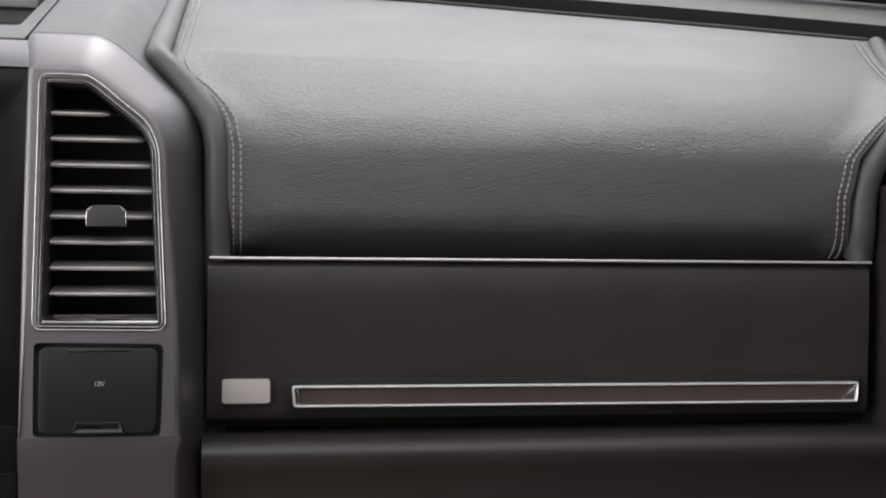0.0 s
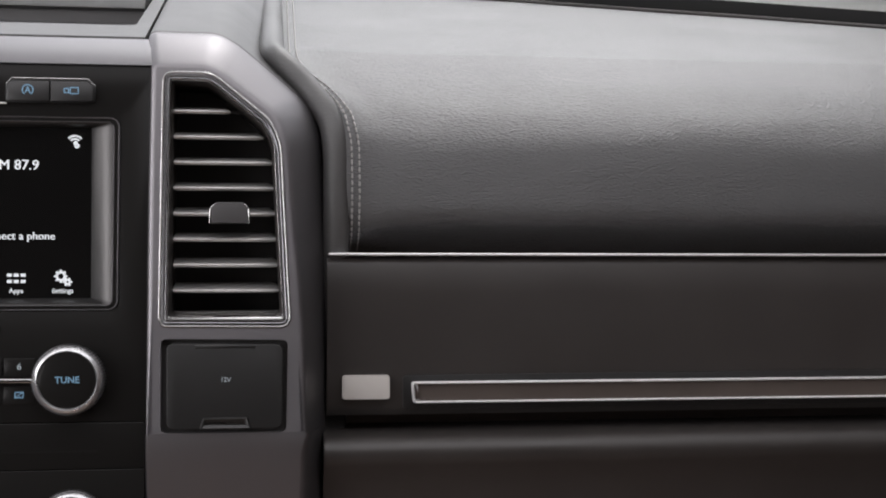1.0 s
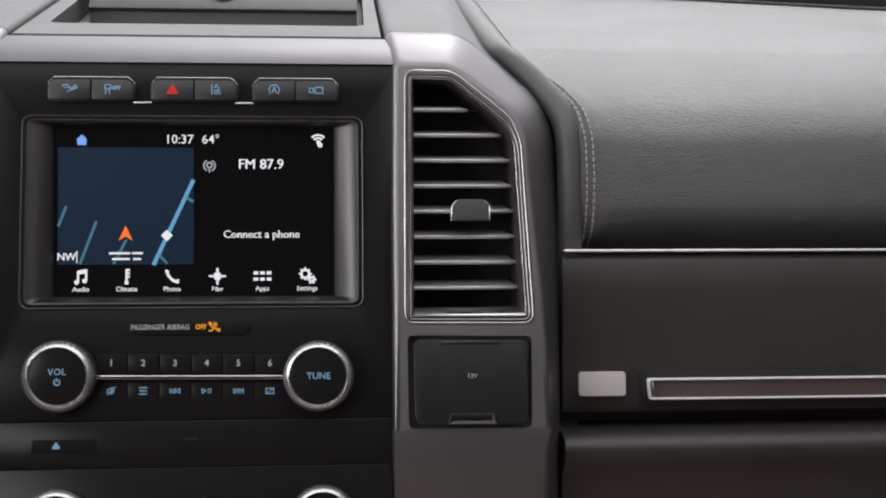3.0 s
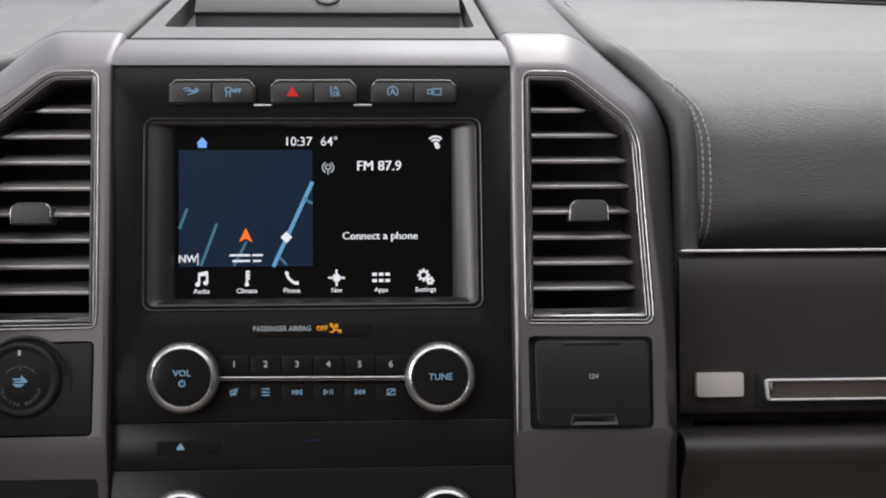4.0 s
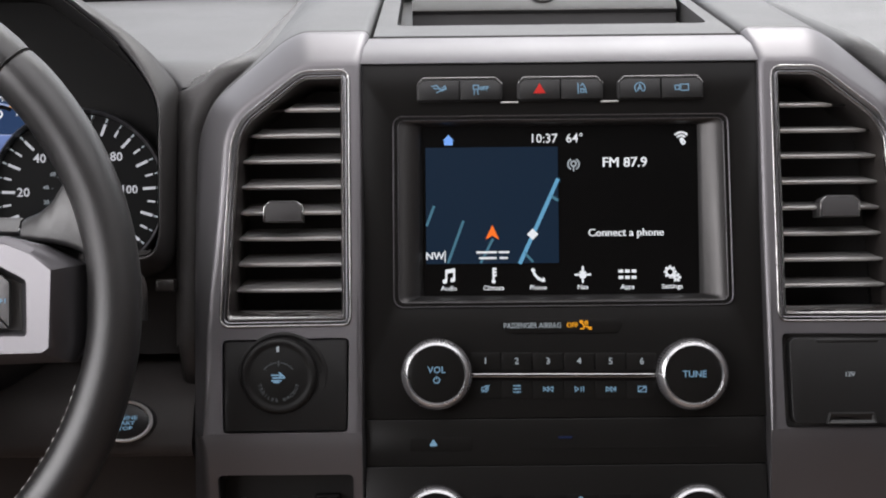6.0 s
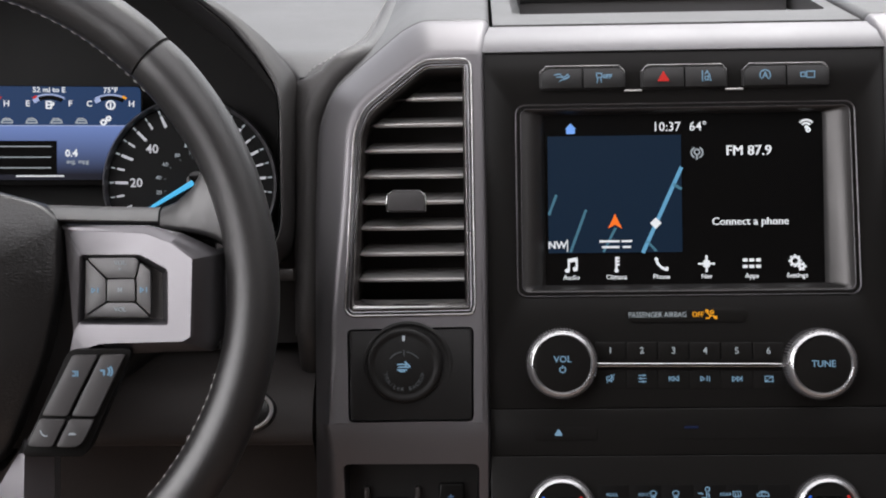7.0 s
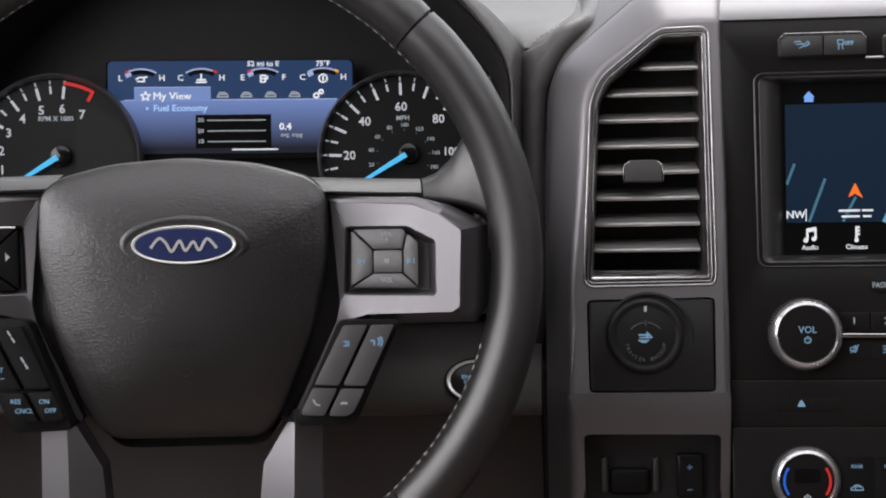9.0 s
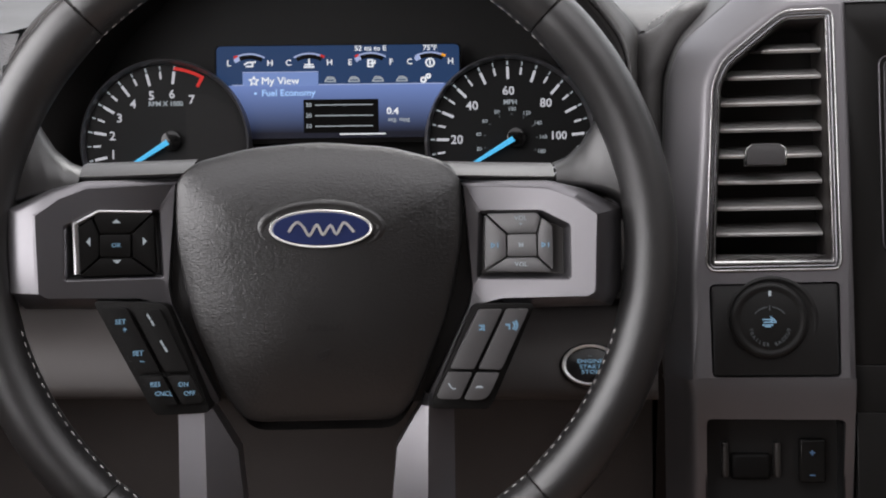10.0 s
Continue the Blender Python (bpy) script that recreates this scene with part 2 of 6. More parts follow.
def inset(poly, d):
    """The polygon moved inwards by d."""
    area = sum(a[0] * b[1] - b[0] * a[1] for a, b in zip(poly, poly[1:] + poly[:1]))
    s, out = (1 if area > 0 else -1), []
    for i, p in enumerate(poly):
        p, a, b = Vector(p), Vector(poly[i - 1]), Vector(poly[(i + 1) % len(poly)])
        n0 = Vector((-(p - a).y, (p - a).x)).normalized() * s
        n1 = Vector((-(b - p).y, (b - p).x)).normalized() * s
        n = n0 + n1
        out.append(tuple(p + n * (2 * d / max(n.length_squared, 1.0))))
    return out


def mirror(poly, c=-0.002):
    return [(2 * c - x, z) for x, z in poly]


def plate(outer, y0, y1, holes=(), bev=0.0, seg=2):
    """A slab with a front outline at y0, a back at y1, and holes right through."""
    bm = bmesh.new()
    edges = []
    for loop in (outer, *holes):
        vs = [bm.verts.new((x, y0, z)) for x, z in loop]
        edges += [bm.edges.new((vs[i - 1], vs[i])) for i in range(len(vs))]
    bmesh.ops.triangle_fill(bm, use_beauty=True, use_dissolve=False, edges=edges)
    back = bmesh.ops.extrude_face_region(bm, geom=list(bm.faces))
    for v in back["geom"]:
        if isinstance(v, bmesh.types.BMVert):
            v.co.y = y1
    bmesh.ops.recalc_face_normals(bm, faces=bm.faces)
    return soften(bm, bev, seg, 0.5, lambda e: all(abs(v.co.y - y0) < 1e-6 for v in e.verts))


def loft(rings, caps=(False, False), closed=True):
    """Skin over rings of equal count."""
    bm = bmesh.new()
    vs = [[bm.verts.new(p) for p in r] for r in rings]
    n = len(rings[0])
    for a, b in zip(vs, vs[1:]):
        for i in range(n if closed else n - 1):
            j = (i + 1) % n
            bm.faces.new((a[i], a[j], b[j], b[i]))
    if caps[0]:
        bm.faces.new(vs[0])
    if caps[1]:
        bm.faces.new(vs[-1][::-1])
    return bm


def ring_frame(outer, inner, y0, y1, lift=0.0):
    """A frame between two outlines of equal count: proud at y0 - lift in the middle, back at y1."""
    mid = [((a[0] + b[0]) / 2, (a[1] + b[1]) / 2) for a, b in zip(outer, inner)]
    f = lambda poly, y: [(x, y, z) for x, z in poly]
    return loft([f(outer, y1), f(outer, y0), f(mid, y0 - lift), f(inner, y0), f(inner, y1)])


def smooth_path(pts, n=8, closed=False):
    """Catmull-Rom through points."""
    pts = [Vector(p) for p in pts]
    out, m = [], len(pts)
    for i in range(m if closed else m - 1):
        g = lambda k: pts[k % m] if closed else pts[max(0, min(m - 1, k))]
        p0, p1, p2, p3 = g(i - 1), g(i), g(i + 1), g(i + 2)
        for j in range(n):
            t = j / n
            out.append(0.5 * (2 * p1 + (p2 - p0) * t + (2 * p0 - 5 * p1 + 4 * p2 - p3) * t * t + (3 * p1 - p0 - 3 * p2 + p3) * t ** 3))
    if not closed:
        out.append(pts[-1])
    return out


def tube(path, r, n=12, closed=False, flat=1.0, up=(0, 1, 0)):
    """A round rod along a path; r may be a list; flat squeezes it along 'up'."""
    path = [Vector(p) for p in path]
    m, up, rings = len(path), Vector(up), []
    for i, p in enumerate(path):
        a = path[i - 1] if closed or i else path[0]
        b = path[(i + 1) % m] if closed or i < m - 1 else path[-1]
        t = (b - a).normalized()
        s = t.cross(up)
        s = (s if s.length > 1e-4 else t.cross(Vector((1, 0, 0)))).normalized()
        u = s.cross(t)
        rr = r[i] if isinstance(r, (list, tuple)) else r
        rings.append([p + s * rr * math.cos(k * math.tau / n) + u * rr * flat * math.sin(k * math.tau / n) for k in range(n)])
    if closed:
        rings.append(rings[0])
        bm = loft(rings)
        bmesh.ops.remove_doubles(bm, verts=bm.verts, dist=1e-7)
        return bm
    return loft(rings, (True, True))


def lathe(profile, cx, cz, n=48):
    """Turned about an axis along y: (radius, y) pairs."""
    return loft([[(cx + r * math.cos(i * math.tau / n), y, cz + r * math.sin(i * math.tau / n)) for i in range(n)] for r, y in profile],
                (profile[0][0] > 0, profile[-1][0] > 0))


def strokes(lines, x, z, size, y, width=0.1, thick=0.0003):
    """Line drawing in a unit square, as thin raised strips."""
    bm = bmesh.new()
    w = width * size / 2
    for line in lines:
        pts = [Vector((x + a * size, z + b * size)) for a, b in line]
        for p, q in zip(pts, pts[1:]):
            d = (q - p).normalized() * w
            s = Vector((-d.y, d.x))
            vs = [bm.verts.new((c.x, y, c.y)) for c in (p - d * 0.5 + s, p - d * 0.5 - s, q + d * 0.5 - s, q + d * 0.5 + s)]
            bm.faces.new(vs)
    back = bmesh.ops.extrude_face_region(bm, geom=list(bm.faces))
    for v in back["geom"]:
        if isinstance(v, bmesh.types.BMVert):
            v.co.y += thick
    return bm


def arc(cx, cz, r, a0, a1, n=10):
    return [(cx + r * math.cos(radians(a0 + (a1 - a0) * i / n)), cz + r * math.sin(radians(a0 + (a1 - a0) * i / n))) for i in range(n + 1)]


def bars(spans, y, thick=0.0003):
    """Small flat bars (x0, x1, z0, z1)."""
    bm = bmesh.new()
    for x0, x1, z0, z1 in spans:
        vs = [bm.verts.new(c) for c in ((x0, y, z0), (x1, y, z0), (x1, y, z1), (x0, y, z1))]
        bm.faces.new(vs)
    back = bmesh.ops.extrude_face_region(bm, geom=list(bm.faces))
    for v in back["geom"]:
        if isinstance(v, bmesh.types.BMVert):
            v.co.y += thick
    return bm


def lettering(body, x, z, y, size, bold=0.0, slant=0.0, align="CENTER", turn=0.0, wide=1.0):
    """Words as thin raised mesh, facing the driver's seat row; z is their middle line."""
    cu = bpy.data.curves.new("lettering", "FONT")
    cu.body, cu.size, cu.align_x, cu.align_y, cu.extrude, cu.offset, cu.shear = body, size, align, "CENTER", 0.00012, bold * size, slant
    cu.resolution_u = 2
    tmp = new("lettering_source", cu)
    dg = bpy.context.evaluated_depsgraph_get()
    me = bpy.data.meshes.new_from_object(tmp.evaluated_get(dg))
    bm = bmesh.new()
    bm.from_mesh(me)
    bpy.data.objects.remove(tmp)
    bpy.data.meshes.remove(me)
    bpy.data.curves.remove(cu)
    bmesh.ops.transform(bm, matrix=Matrix.Translation((x, y, z)) @ Matrix.Rotation(radians(90), 4, "X") @ Matrix.Rotation(radians(turn), 4, "Z") @ Matrix.Diagonal((wide, 1, 1, 1)), verts=bm.verts)
    return bm


def heavy(body, x, z, y, size):
    """Bold words: the same outline twice, a hair apart."""
    return join(lettering(body, x - 0.022 * size, z, y, size), lettering(body, x + 0.022 * size, z, y - 0.0001, size))


def join(*bms):
    out = bmesh.new()
    for b in bms:
        me = bpy.data.meshes.new("tmp")
        b.to_mesh(me)
        b.free()
        out.from_mesh(me)
        bpy.data.meshes.remove(me)
    return out


def stitch_row(path, length=0.0032, gap=0.0011, r=0.00075, off=(0, 0, 0)):
    """Short threads laid along a path."""
    path = [Vector(p) + Vector(off) for p in path]
    out, cum = [], [0.0]
    for a, b in zip(path, path[1:]):
        cum.append(cum[-1] + (b - a).length)

    def at(s):
        for i in range(len(path) - 1):
            if s <= cum[i + 1]:
                return path[i].lerp(path[i + 1], (s - cum[i]) / max(1e-9, cum[i + 1] - cum[i]))
        return path[-1]
    s = 0.0
    while s + length < cum[-1]:
        a, b = at(s), at(s + length)
        out.append(tube([a, a.lerp(b, 0.25), a.lerp(b, 0.75), b], [r * 0.5, r, r, r * 0.5], 5))
        s += length + gap
    return join(*out)

# ---- cabin shell ----
def shell(name, x0, x1, y0, y1, z0, z1, mat, label, category):
    ob = new(name, to_mesh(name, box(x0, x1, y0, y1, z0, z1, 0.01), mat, (0, 0, 0)))
    return tagged(ob, label, category, kind="structure")


LINER = plastic("headliner_cloth", (0.22, 0.21, 0.20), (0.25, 0.24, 0.23), 0.85, 900, 0.3)
TRIM = plastic("tan_brown_trim", (0.070, 0.051, 0.042), (0.080, 0.059, 0.049), 0.6)
CARPET = plastic("tan_carpet", (0.24, 0.180, 0.150), (0.27, 0.203, 0.170), 0.9, 500, 0.5)
shell("floor", -0.9, 1.0, -2.2, 1.0, 0.30, 0.36, CARPET, "tan carpeted cabin floor", "floor")
shell("ceiling", -0.9, 1.0, -2.2, -1.1, 1.98, 2.03, LINER, "light cloth headliner, roof left open ahead of it", "ceiling")
# Unseen strip above the windscreen, added to trim light from the zenith.
shell("roof_light_block", -0.9, 1.0, -0.10, 0.10, 1.98, 2.03, LINER, "unseen headliner strip overhead that cuts sky light", "ceiling")
shell("wall_rear", -0.9, 1.0, -2.25, -2.2, 0.36, 1.98, TRIM, "plain brown rear wall of the cabin", "wall")
shell("wall_left", -0.96, -0.9, -2.2, 1.0, 0.36, 1.20, TRIM, "plain brown cabin side below the window", "wall")
# Unseen right side, built far past sill height to shut out light.
shell("wall_right", 1.0, 1.06, -2.2, 1.0, 0.36, 1.60, TRIM, "plain brown cabin side below the window", "wall")
shell("roof_rail_left", -0.96, -0.9, -2.2, -0.15, 1.70, 2.03, LINER, "light rail over the side window", "trim")
shell("roof_rail_right", 1.0, 1.06, -2.2, -0.15, 1.70, 2.03, LINER, "light rail over the side window", "trim")
# Unseen block at the front left corner; cuts light on the pillar's flank.
shell("left_light_block", -0.96, -0.89, -0.06, 0.34, 1.20, 1.80, TRIM, "unseen brown block keeping side light off the vent pillar", "trim")
shell("firewall", -0.9, 1.0, 0.55, 0.60, 0.36, 1.22, DARK, "black bulkhead behind the dashboard", "wall")

# ---- the centre stack ----
CX = -0.002


def centre_panel():
    t = thing("centre_stack", (CX, 0.0, -0.26), "gloss black centre control panel between two silver pillars", "control panel")
    hole = rrect(-0.1065, 0.1030, -0.0598, 0.0597, 0.006)
    part("upper_panel", shear(plate([(-0.134, -0.1277), (0.130, -0.1277), (0.130, 0.0955), (-0.134, 0.0955)], 0.0, 0.05, [hole], 0.0008), P), GLOSS, t, "gloss black upper panel")
    part("disc_panel", shear(box(-0.1240, 0.1200, 0.0, 0.03, -0.1560, -0.1280, 0.0007), P), GLOSS, t, "black panel with a disc slot")
    part("climate_panel", shear(box(-0.1240, 0.1200, 0.0, 0.03, -0.262, -0.1563, 0.0007), P), GLOSS, t, "black climate panel")
    # the silver band over the panel: a face turned up to the light
    zb, zt = 0.0930, 0.1138
    prof = [(P(zb) + 0.004, zb - 0.001), (P(zb) - 0.002, zb), (P(zb) - 0.0015, zb + 0.0012), (0.004, zb + 0.0125), (0.0165, zt - 0.0005), (0.019, zt - 0.0012), (0.019, zb)]
    part("silver_band", loft([[(x, y, z) for y, z in prof] for x in (-0.127, -0.062, CX, 0.058, 0.123)], (True, True)), BRIGHT, t, "bright satin silver band")
    # disc slot and eject key
    part("disc_slot", shear(plate(rrect(-0.030, 0.092, -0.1462, -0.1446, 0.0007), -0.0004, 0.004), P), GLOSS, t, "thin dark disc slot")
    key = part("eject_key", shear(plate(rrect(-0.0975, -0.0592, -0.1468, -0.1387, 0.001), -0.0005, 0.004, (), 0.0003), P), GLOSS, t)
    part("icon", shear(strokes([[(-0.5, -0.3), (0, 0.5), (0.5, -0.3), (-0.5, -0.3)], [(-0.25, -0.1), (0.25, -0.1)], [(-0.2, 0), (0.2, 0)]], -0.0827, -0.1424, 0.0036, -0.0009, 0.3), P), W_BLUE, key)
    part("indicator", shear(bars([(-0.0065, 0.0018, -0.1400, -0.1388)], -0.0006), P), W_FAINT, t, "dim blue status lamp")
    return t


def touchscreen():
    t = thing("touchscreen", (CX, 0.0, -0.06), "lit touchscreen with map and radio in a silver frame", "screen")
    outer = rrect(-0.1065, 0.1030, -0.0598, 0.0597, 0.006)
    line = rrect(-0.1057, 0.1022, -0.0591, 0.0590, 0.0054)
    lip = rrect(-0.1034, 0.0999, -0.0572, 0.0570, 0.0042)
    part("bezel", shear(ring_frame(outer, line, -0.0010, 0.006, 0.0004), P), SILVER, t, "thin silver bezel line")
    part("bezel_border", shear(ring_frame(line, lip, -0.0004, 0.006, 0.0), P), GLOSS, t, "black border inside the bezel")
    part("frame_edge", shear(ring_frame(lip, inset(lip, 0.0005), -0.0008, 0.003, 0.0003), P), SILVER, t, "fine edge of the inner frame")
    glass = rrect(-0.0882, 0.0850, -0.0527, 0.0537, 0.0008)
    edge = inset(lip, 0.0004)
    cove = lambda u: [(p[0] + (q[0] - p[0]) * u, (P(p[1]) - 0.0002) + (-0.0006 - P(p[1]) + 0.0002) * (1 - math.cos(u * math.pi / 2)), p[1] + (q[1] - p[1]) * u) for p, q in zip(edge, glass)]
    part("inner_frame", loft([cove(k / 6) for k in range(7)] + [[(x, 0.003, z) for x, z in glass]]), FUNNEL, t, "coved dark satin inner frame", angle=42)
    d = part("display", plate(rrect(-0.0890, 0.0858, -0.0535, 0.0545, 0.0008), 0.0, 0.004), SCREEN, t, "black lit display glass")
    S = -0.0006
    part("map", plate([(-0.0862, -0.0327), (-0.0030, -0.0327), (-0.0030, 0.0405), (-0.0862, 0.0405)], S, 0.0003), W_MAP, d, "dark blue street map")
    R = S - 0.0004

    def road(name, pts, w, mat):
        part(name, strokes([pts], 0, 0, 1.0, R, w), mat, d)
    road("map_road", [(-0.0274, -0.0325), (-0.0032, 0.0198)], 0.0024, W_ROAD)
    road("map_road", [(-0.0080, 0.0095), (-0.0034, 0.0068)], 0.0018, W_ROADDIM)
    road("map_road", [(-0.0245, -0.0262), (-0.0195, -0.0318)], 0.0014, W_ROADDIM)
    road("map_road", [(-0.0725, -0.0318), (-0.0628, -0.0060)], 0.0016, W_ROADDIM)
    road("map_road", [(-0.0858, -0.0085), (-0.0812, 0.0035)], 0.0016, W_ROADDIM)
    road("map_road", [(-0.0520, -0.0320), (-0.0445, -0.0175)], 0.0015, W_ROADDIM)
    part("map_junction", plate([(-0.0194, -0.0182), (-0.0158, -0.0146), (-0.0194, -0.0110), (-0.0230, -0.0146)], R - 0.0004, S), W_WHITE, d, "white diamond on the map")
    part("position_arrow", plate([(-0.0490, -0.0175), (-0.0447, -0.0152), (-0.0404, -0.0178), (-0.0447, -0.0085)], R - 0.0004, S), W_ORANGE, d, "orange position arrow")
    part("place_name", bars([(-0.0548, -0.0420, -0.0263, -0.0250), (-0.0408, -0.0342, -0.0263, -0.0250), (-0.0530, -0.0422, -0.0299, -0.0286), (-0.0402, -0.0352, -0.0299, -0.0286)], R - 0.0003), W_WHITE, d, "two white bars of map writing")
    part("compass_text", lettering("NW", -0.0808, -0.0279, R, 0.0064, 0.02), W_WHITE, d)
    part("compass_line", bars([(-0.0748, -0.0742, -0.0318, -0.0242)], R), W_WHITE, d)
    part("clock_text", lettering("10:37", -0.0118, 0.0455, S, 0.0080, 0.004), W_WHITE, d)
    part("temperature_text", lettering("64°", 0.0077, 0.0455, S, 0.0080, 0.004), W_WHITE, d)
    part("radio_text", heavy("FM 87.9", 0.0390, 0.0300, S, 0.0088), W_WHITE, d)
    part("phone_text", heavy("Connect a phone", 0.0393, -0.0141, S, 0.0068), W_WHITE, d)
    part("home_icon", join(plate([(-0.0752, 0.0450), (-0.0717, 0.0486), (-0.0682, 0.0450)], S, 0.0002), plate([(-0.0744, 0.0420), (-0.0690, 0.0420), (-0.0690, 0.0452), (-0.0744, 0.0452)], S - 0.0001, 0.0002)), W_HOME, d, "blue house icon")
    part("wifi_icon", strokes([arc(0, -0.3, 0.8, 45, 135, 6), arc(0, -0.3, 0.5, 45, 135, 5), arc(0.18, -0.45, 0.16, 0, 360, 8), arc(0.05, -0.2, 0.12, 0, 360, 6)], 0.0748, 0.0455, 0.0066, S, 0.18), W_WHITE, d)
    part("source_icon", strokes([arc(0, 0, 0.5, -60, 60, 6), arc(0, 0, 0.5, 120, 240, 6), arc(0, 0.05, 0.24, 0, 360, 8), [(0, -0.2), (0, -0.6)]], 0.0069, 0.0293, 0.0070, S, 0.14), W_SOFT, d)
    names, zi = ("Audio", "Climate", "Phone", "Nav", "Apps", "Settings"), -0.0402
    gear = [arc(-0.15, 0.15, 0.30, 0, 360, 10)] + [[(-0.15 + 0.3 * math.cos(k * 0.785), 0.15 + 0.3 * math.sin(k * 0.785)), (-0.15 + 0.45 * math.cos(k * 0.785), 0.15 + 0.45 * math.sin(k * 0.785))] for k in range(8)]
    gear += [arc(0.35, -0.28, 0.17, 0, 360, 8)] + [[(0.35 + 0.17 * math.cos(k * 1.05), -0.28 + 0.17 * math.sin(k * 1.05)), (0.35 + 0.3 * math.cos(k * 1.05), -0.28 + 0.3 * math.sin(k * 1.05))] for k in range(6)]
    shapes = (
        [[(-0.2, -0.4), (-0.2, 0.4), (0.4, 0.5), (0.4, -0.3)], [(-0.2, 0.25), (0.4, 0.35)], arc(-0.32, -0.42, 0.1, 0, 360, 6), arc(0.28, -0.32, 0.1, 0, 360, 6)],
        [[(0, 0.55), (0, -0.5)], [(0, 0.5), (0.2, 0.5)], [(0, 0.25), (0.2, 0.25)], [(0, 0), (0.2, 0)], arc(0, -0.45, 0.08, 0, 360, 6)],
        [[(-0.42, 0.48), (-0.3, 0.05), (0.05, -0.32), (0.48, -0.45)], [(-0.48, 0.4), (-0.25, 0.35)], [(0.3, -0.48), (0.45, -0.25)], [(-0.4, 0.3), (-0.1, -0.15), (0.35, -0.4)]],
        [[(0, 0.6), (0, -0.6)], [(-0.6, 0), (0.6, 0)], [(-0.2, 0.2), (0.2, -0.2)], [(-0.2, -0.2), (0.2, 0.2)], [(-0.16, 0), (0, 0.3), (0.16, 0), (0, -0.3), (-0.16, 0)]],
        [[(a - 0.12, b), (a + 0.12, b)] for a in (-0.5, 0, 0.5) for b in (0.24, -0.24)],
        gear)
    for i, (nm, sh) in enumerate(zip(names, shapes)):
        x = -0.0722 + 0.02800 * i
        part("menu_icon", strokes(sh, x, zi, 0.0082, S, 0.24 if nm == "Apps" else 0.16), W_WHITE, d)
        part("menu_text", lettering(nm, x, -0.0481, S, 0.0042, 0.012), W_WHITE, d)
    return t


def key_bank(x0, x1, icons, group):
    cx = (x0 + x1) / 2
    t = thing("button_bank", (cx, 0, 0.068), "pair of black push buttons with a silver upper edge", "buttons", group)
    z0, z1 = 0.0683, 0.0829
    out = [(x0, z0 + 0.002), (x0 + 0.0015, z0), (x1 - 0.0015, z0), (x1, z0 + 0.002), (x1, z1 - 0.003), (x1 - 0.004, z1), (x0 + 0.004, z1), (x0, z1 - 0.003)]
    part("surround", shear(plate(out, -0.0012, 0.004, (), 0.0005), P), HARD, t)
    top = [(x0 + 0.0004, z1 - 0.0034), (x0 + 0.0041, z1 + 0.0004), (x1 - 0.0041, z1 + 0.0004), (x1 - 0.0004, z1 - 0.0034)]
    rail = smooth_path([(x, -0.0025, z) for x, z in top], 1)
    part("silver_edge", shear(tube(rail, [0.00025] + [0.00045] * (len(rail) - 2) + [0.00025], 8), P), BEAD, t, "fine silver edge")
    for s, (sh, mat) in zip((0, 1), icons):
        a, b = (x0 + 0.0009, cx - 0.0003) if s == 0 else (cx + 0.0003, x1 - 0.0009)
        poly = [(a, z0 + 0.0008), (b, z0 + 0.0008), (b, z1 - 0.0012), (a + 0.0035, z1 - 0.0012), (a, z1 - 0.0042)] if s == 0 else [(a, z0 + 0.0008), (b, z0 + 0.0008), (b, z1 - 0.0042), (b - 0.0035, z1 - 0.0012), (a, z1 - 0.0012)]
        k = part("button", shear(plate(poly, -0.0042, 0.0, (), 0.0009), P), HARD, t)
        mid = (a + b) / 2
        part("icon", shear(strokes(sh, mid, 0.0757, 0.0064, -0.0047, 0.10), P) if sh else shear(plate([(mid - 0.0037, 0.0728), (mid + 0.0037, 0.0728), (mid, 0.0791)], -0.0048, -0.0041), P), mat, k)
    return t


def control_knob(name, cx, cz, r, y, label, face):
    """A knob with a knurled chrome ring and a black face."""
    t = thing(name, (cx, y, cz), label, "knob")
    back = P(cz)
    part("ring", lathe([(r - 0.0012, back + 0.004), (r + 0.0006, back), (r + 0.0006, y + 0.004), (r - 0.0002, y + 0.0018), (r - 0.0014, y + 0.0005), (r - 0.0026, y), (r - 0.0032, y + 0.0006), (r - 0.0038, y + 0.0020)], cx, cz, 64), RING, t, "bright chrome ring")
    teeth = []
    for k in range(72):
        a = k * math.tau / 72
        ca, sa = math.cos(a), math.sin(a)
        teeth.append(tube([(cx + (r + 0.0006) * ca, y + 0.0035, cz + (r + 0.0006) * sa), (cx + (r + 0.0007) * ca, back + 0.001, cz + (r + 0.0007) * sa)], 0.0005, 4))
    part("knurling", join(*teeth), SILVER, t, "fine knurled grip", kind="stuff")
    part("cap", lathe([(r - 0.0034, y + 0.004), (r - 0.0036, y + 0.0014), (r - 0.006, y + 0.0008), (0.0001, y + 0.0006)], cx, cz, 48), GLOSS, t, "gloss black face")
    face(t, y + 0.0001)
    return t


def power_sign(x, z, s, y):
    return strokes([arc(0, 0, 0.45, 125, 415, 12), [(0, 0.15), (0, 0.6)]], x, z, s, y, 0.18)


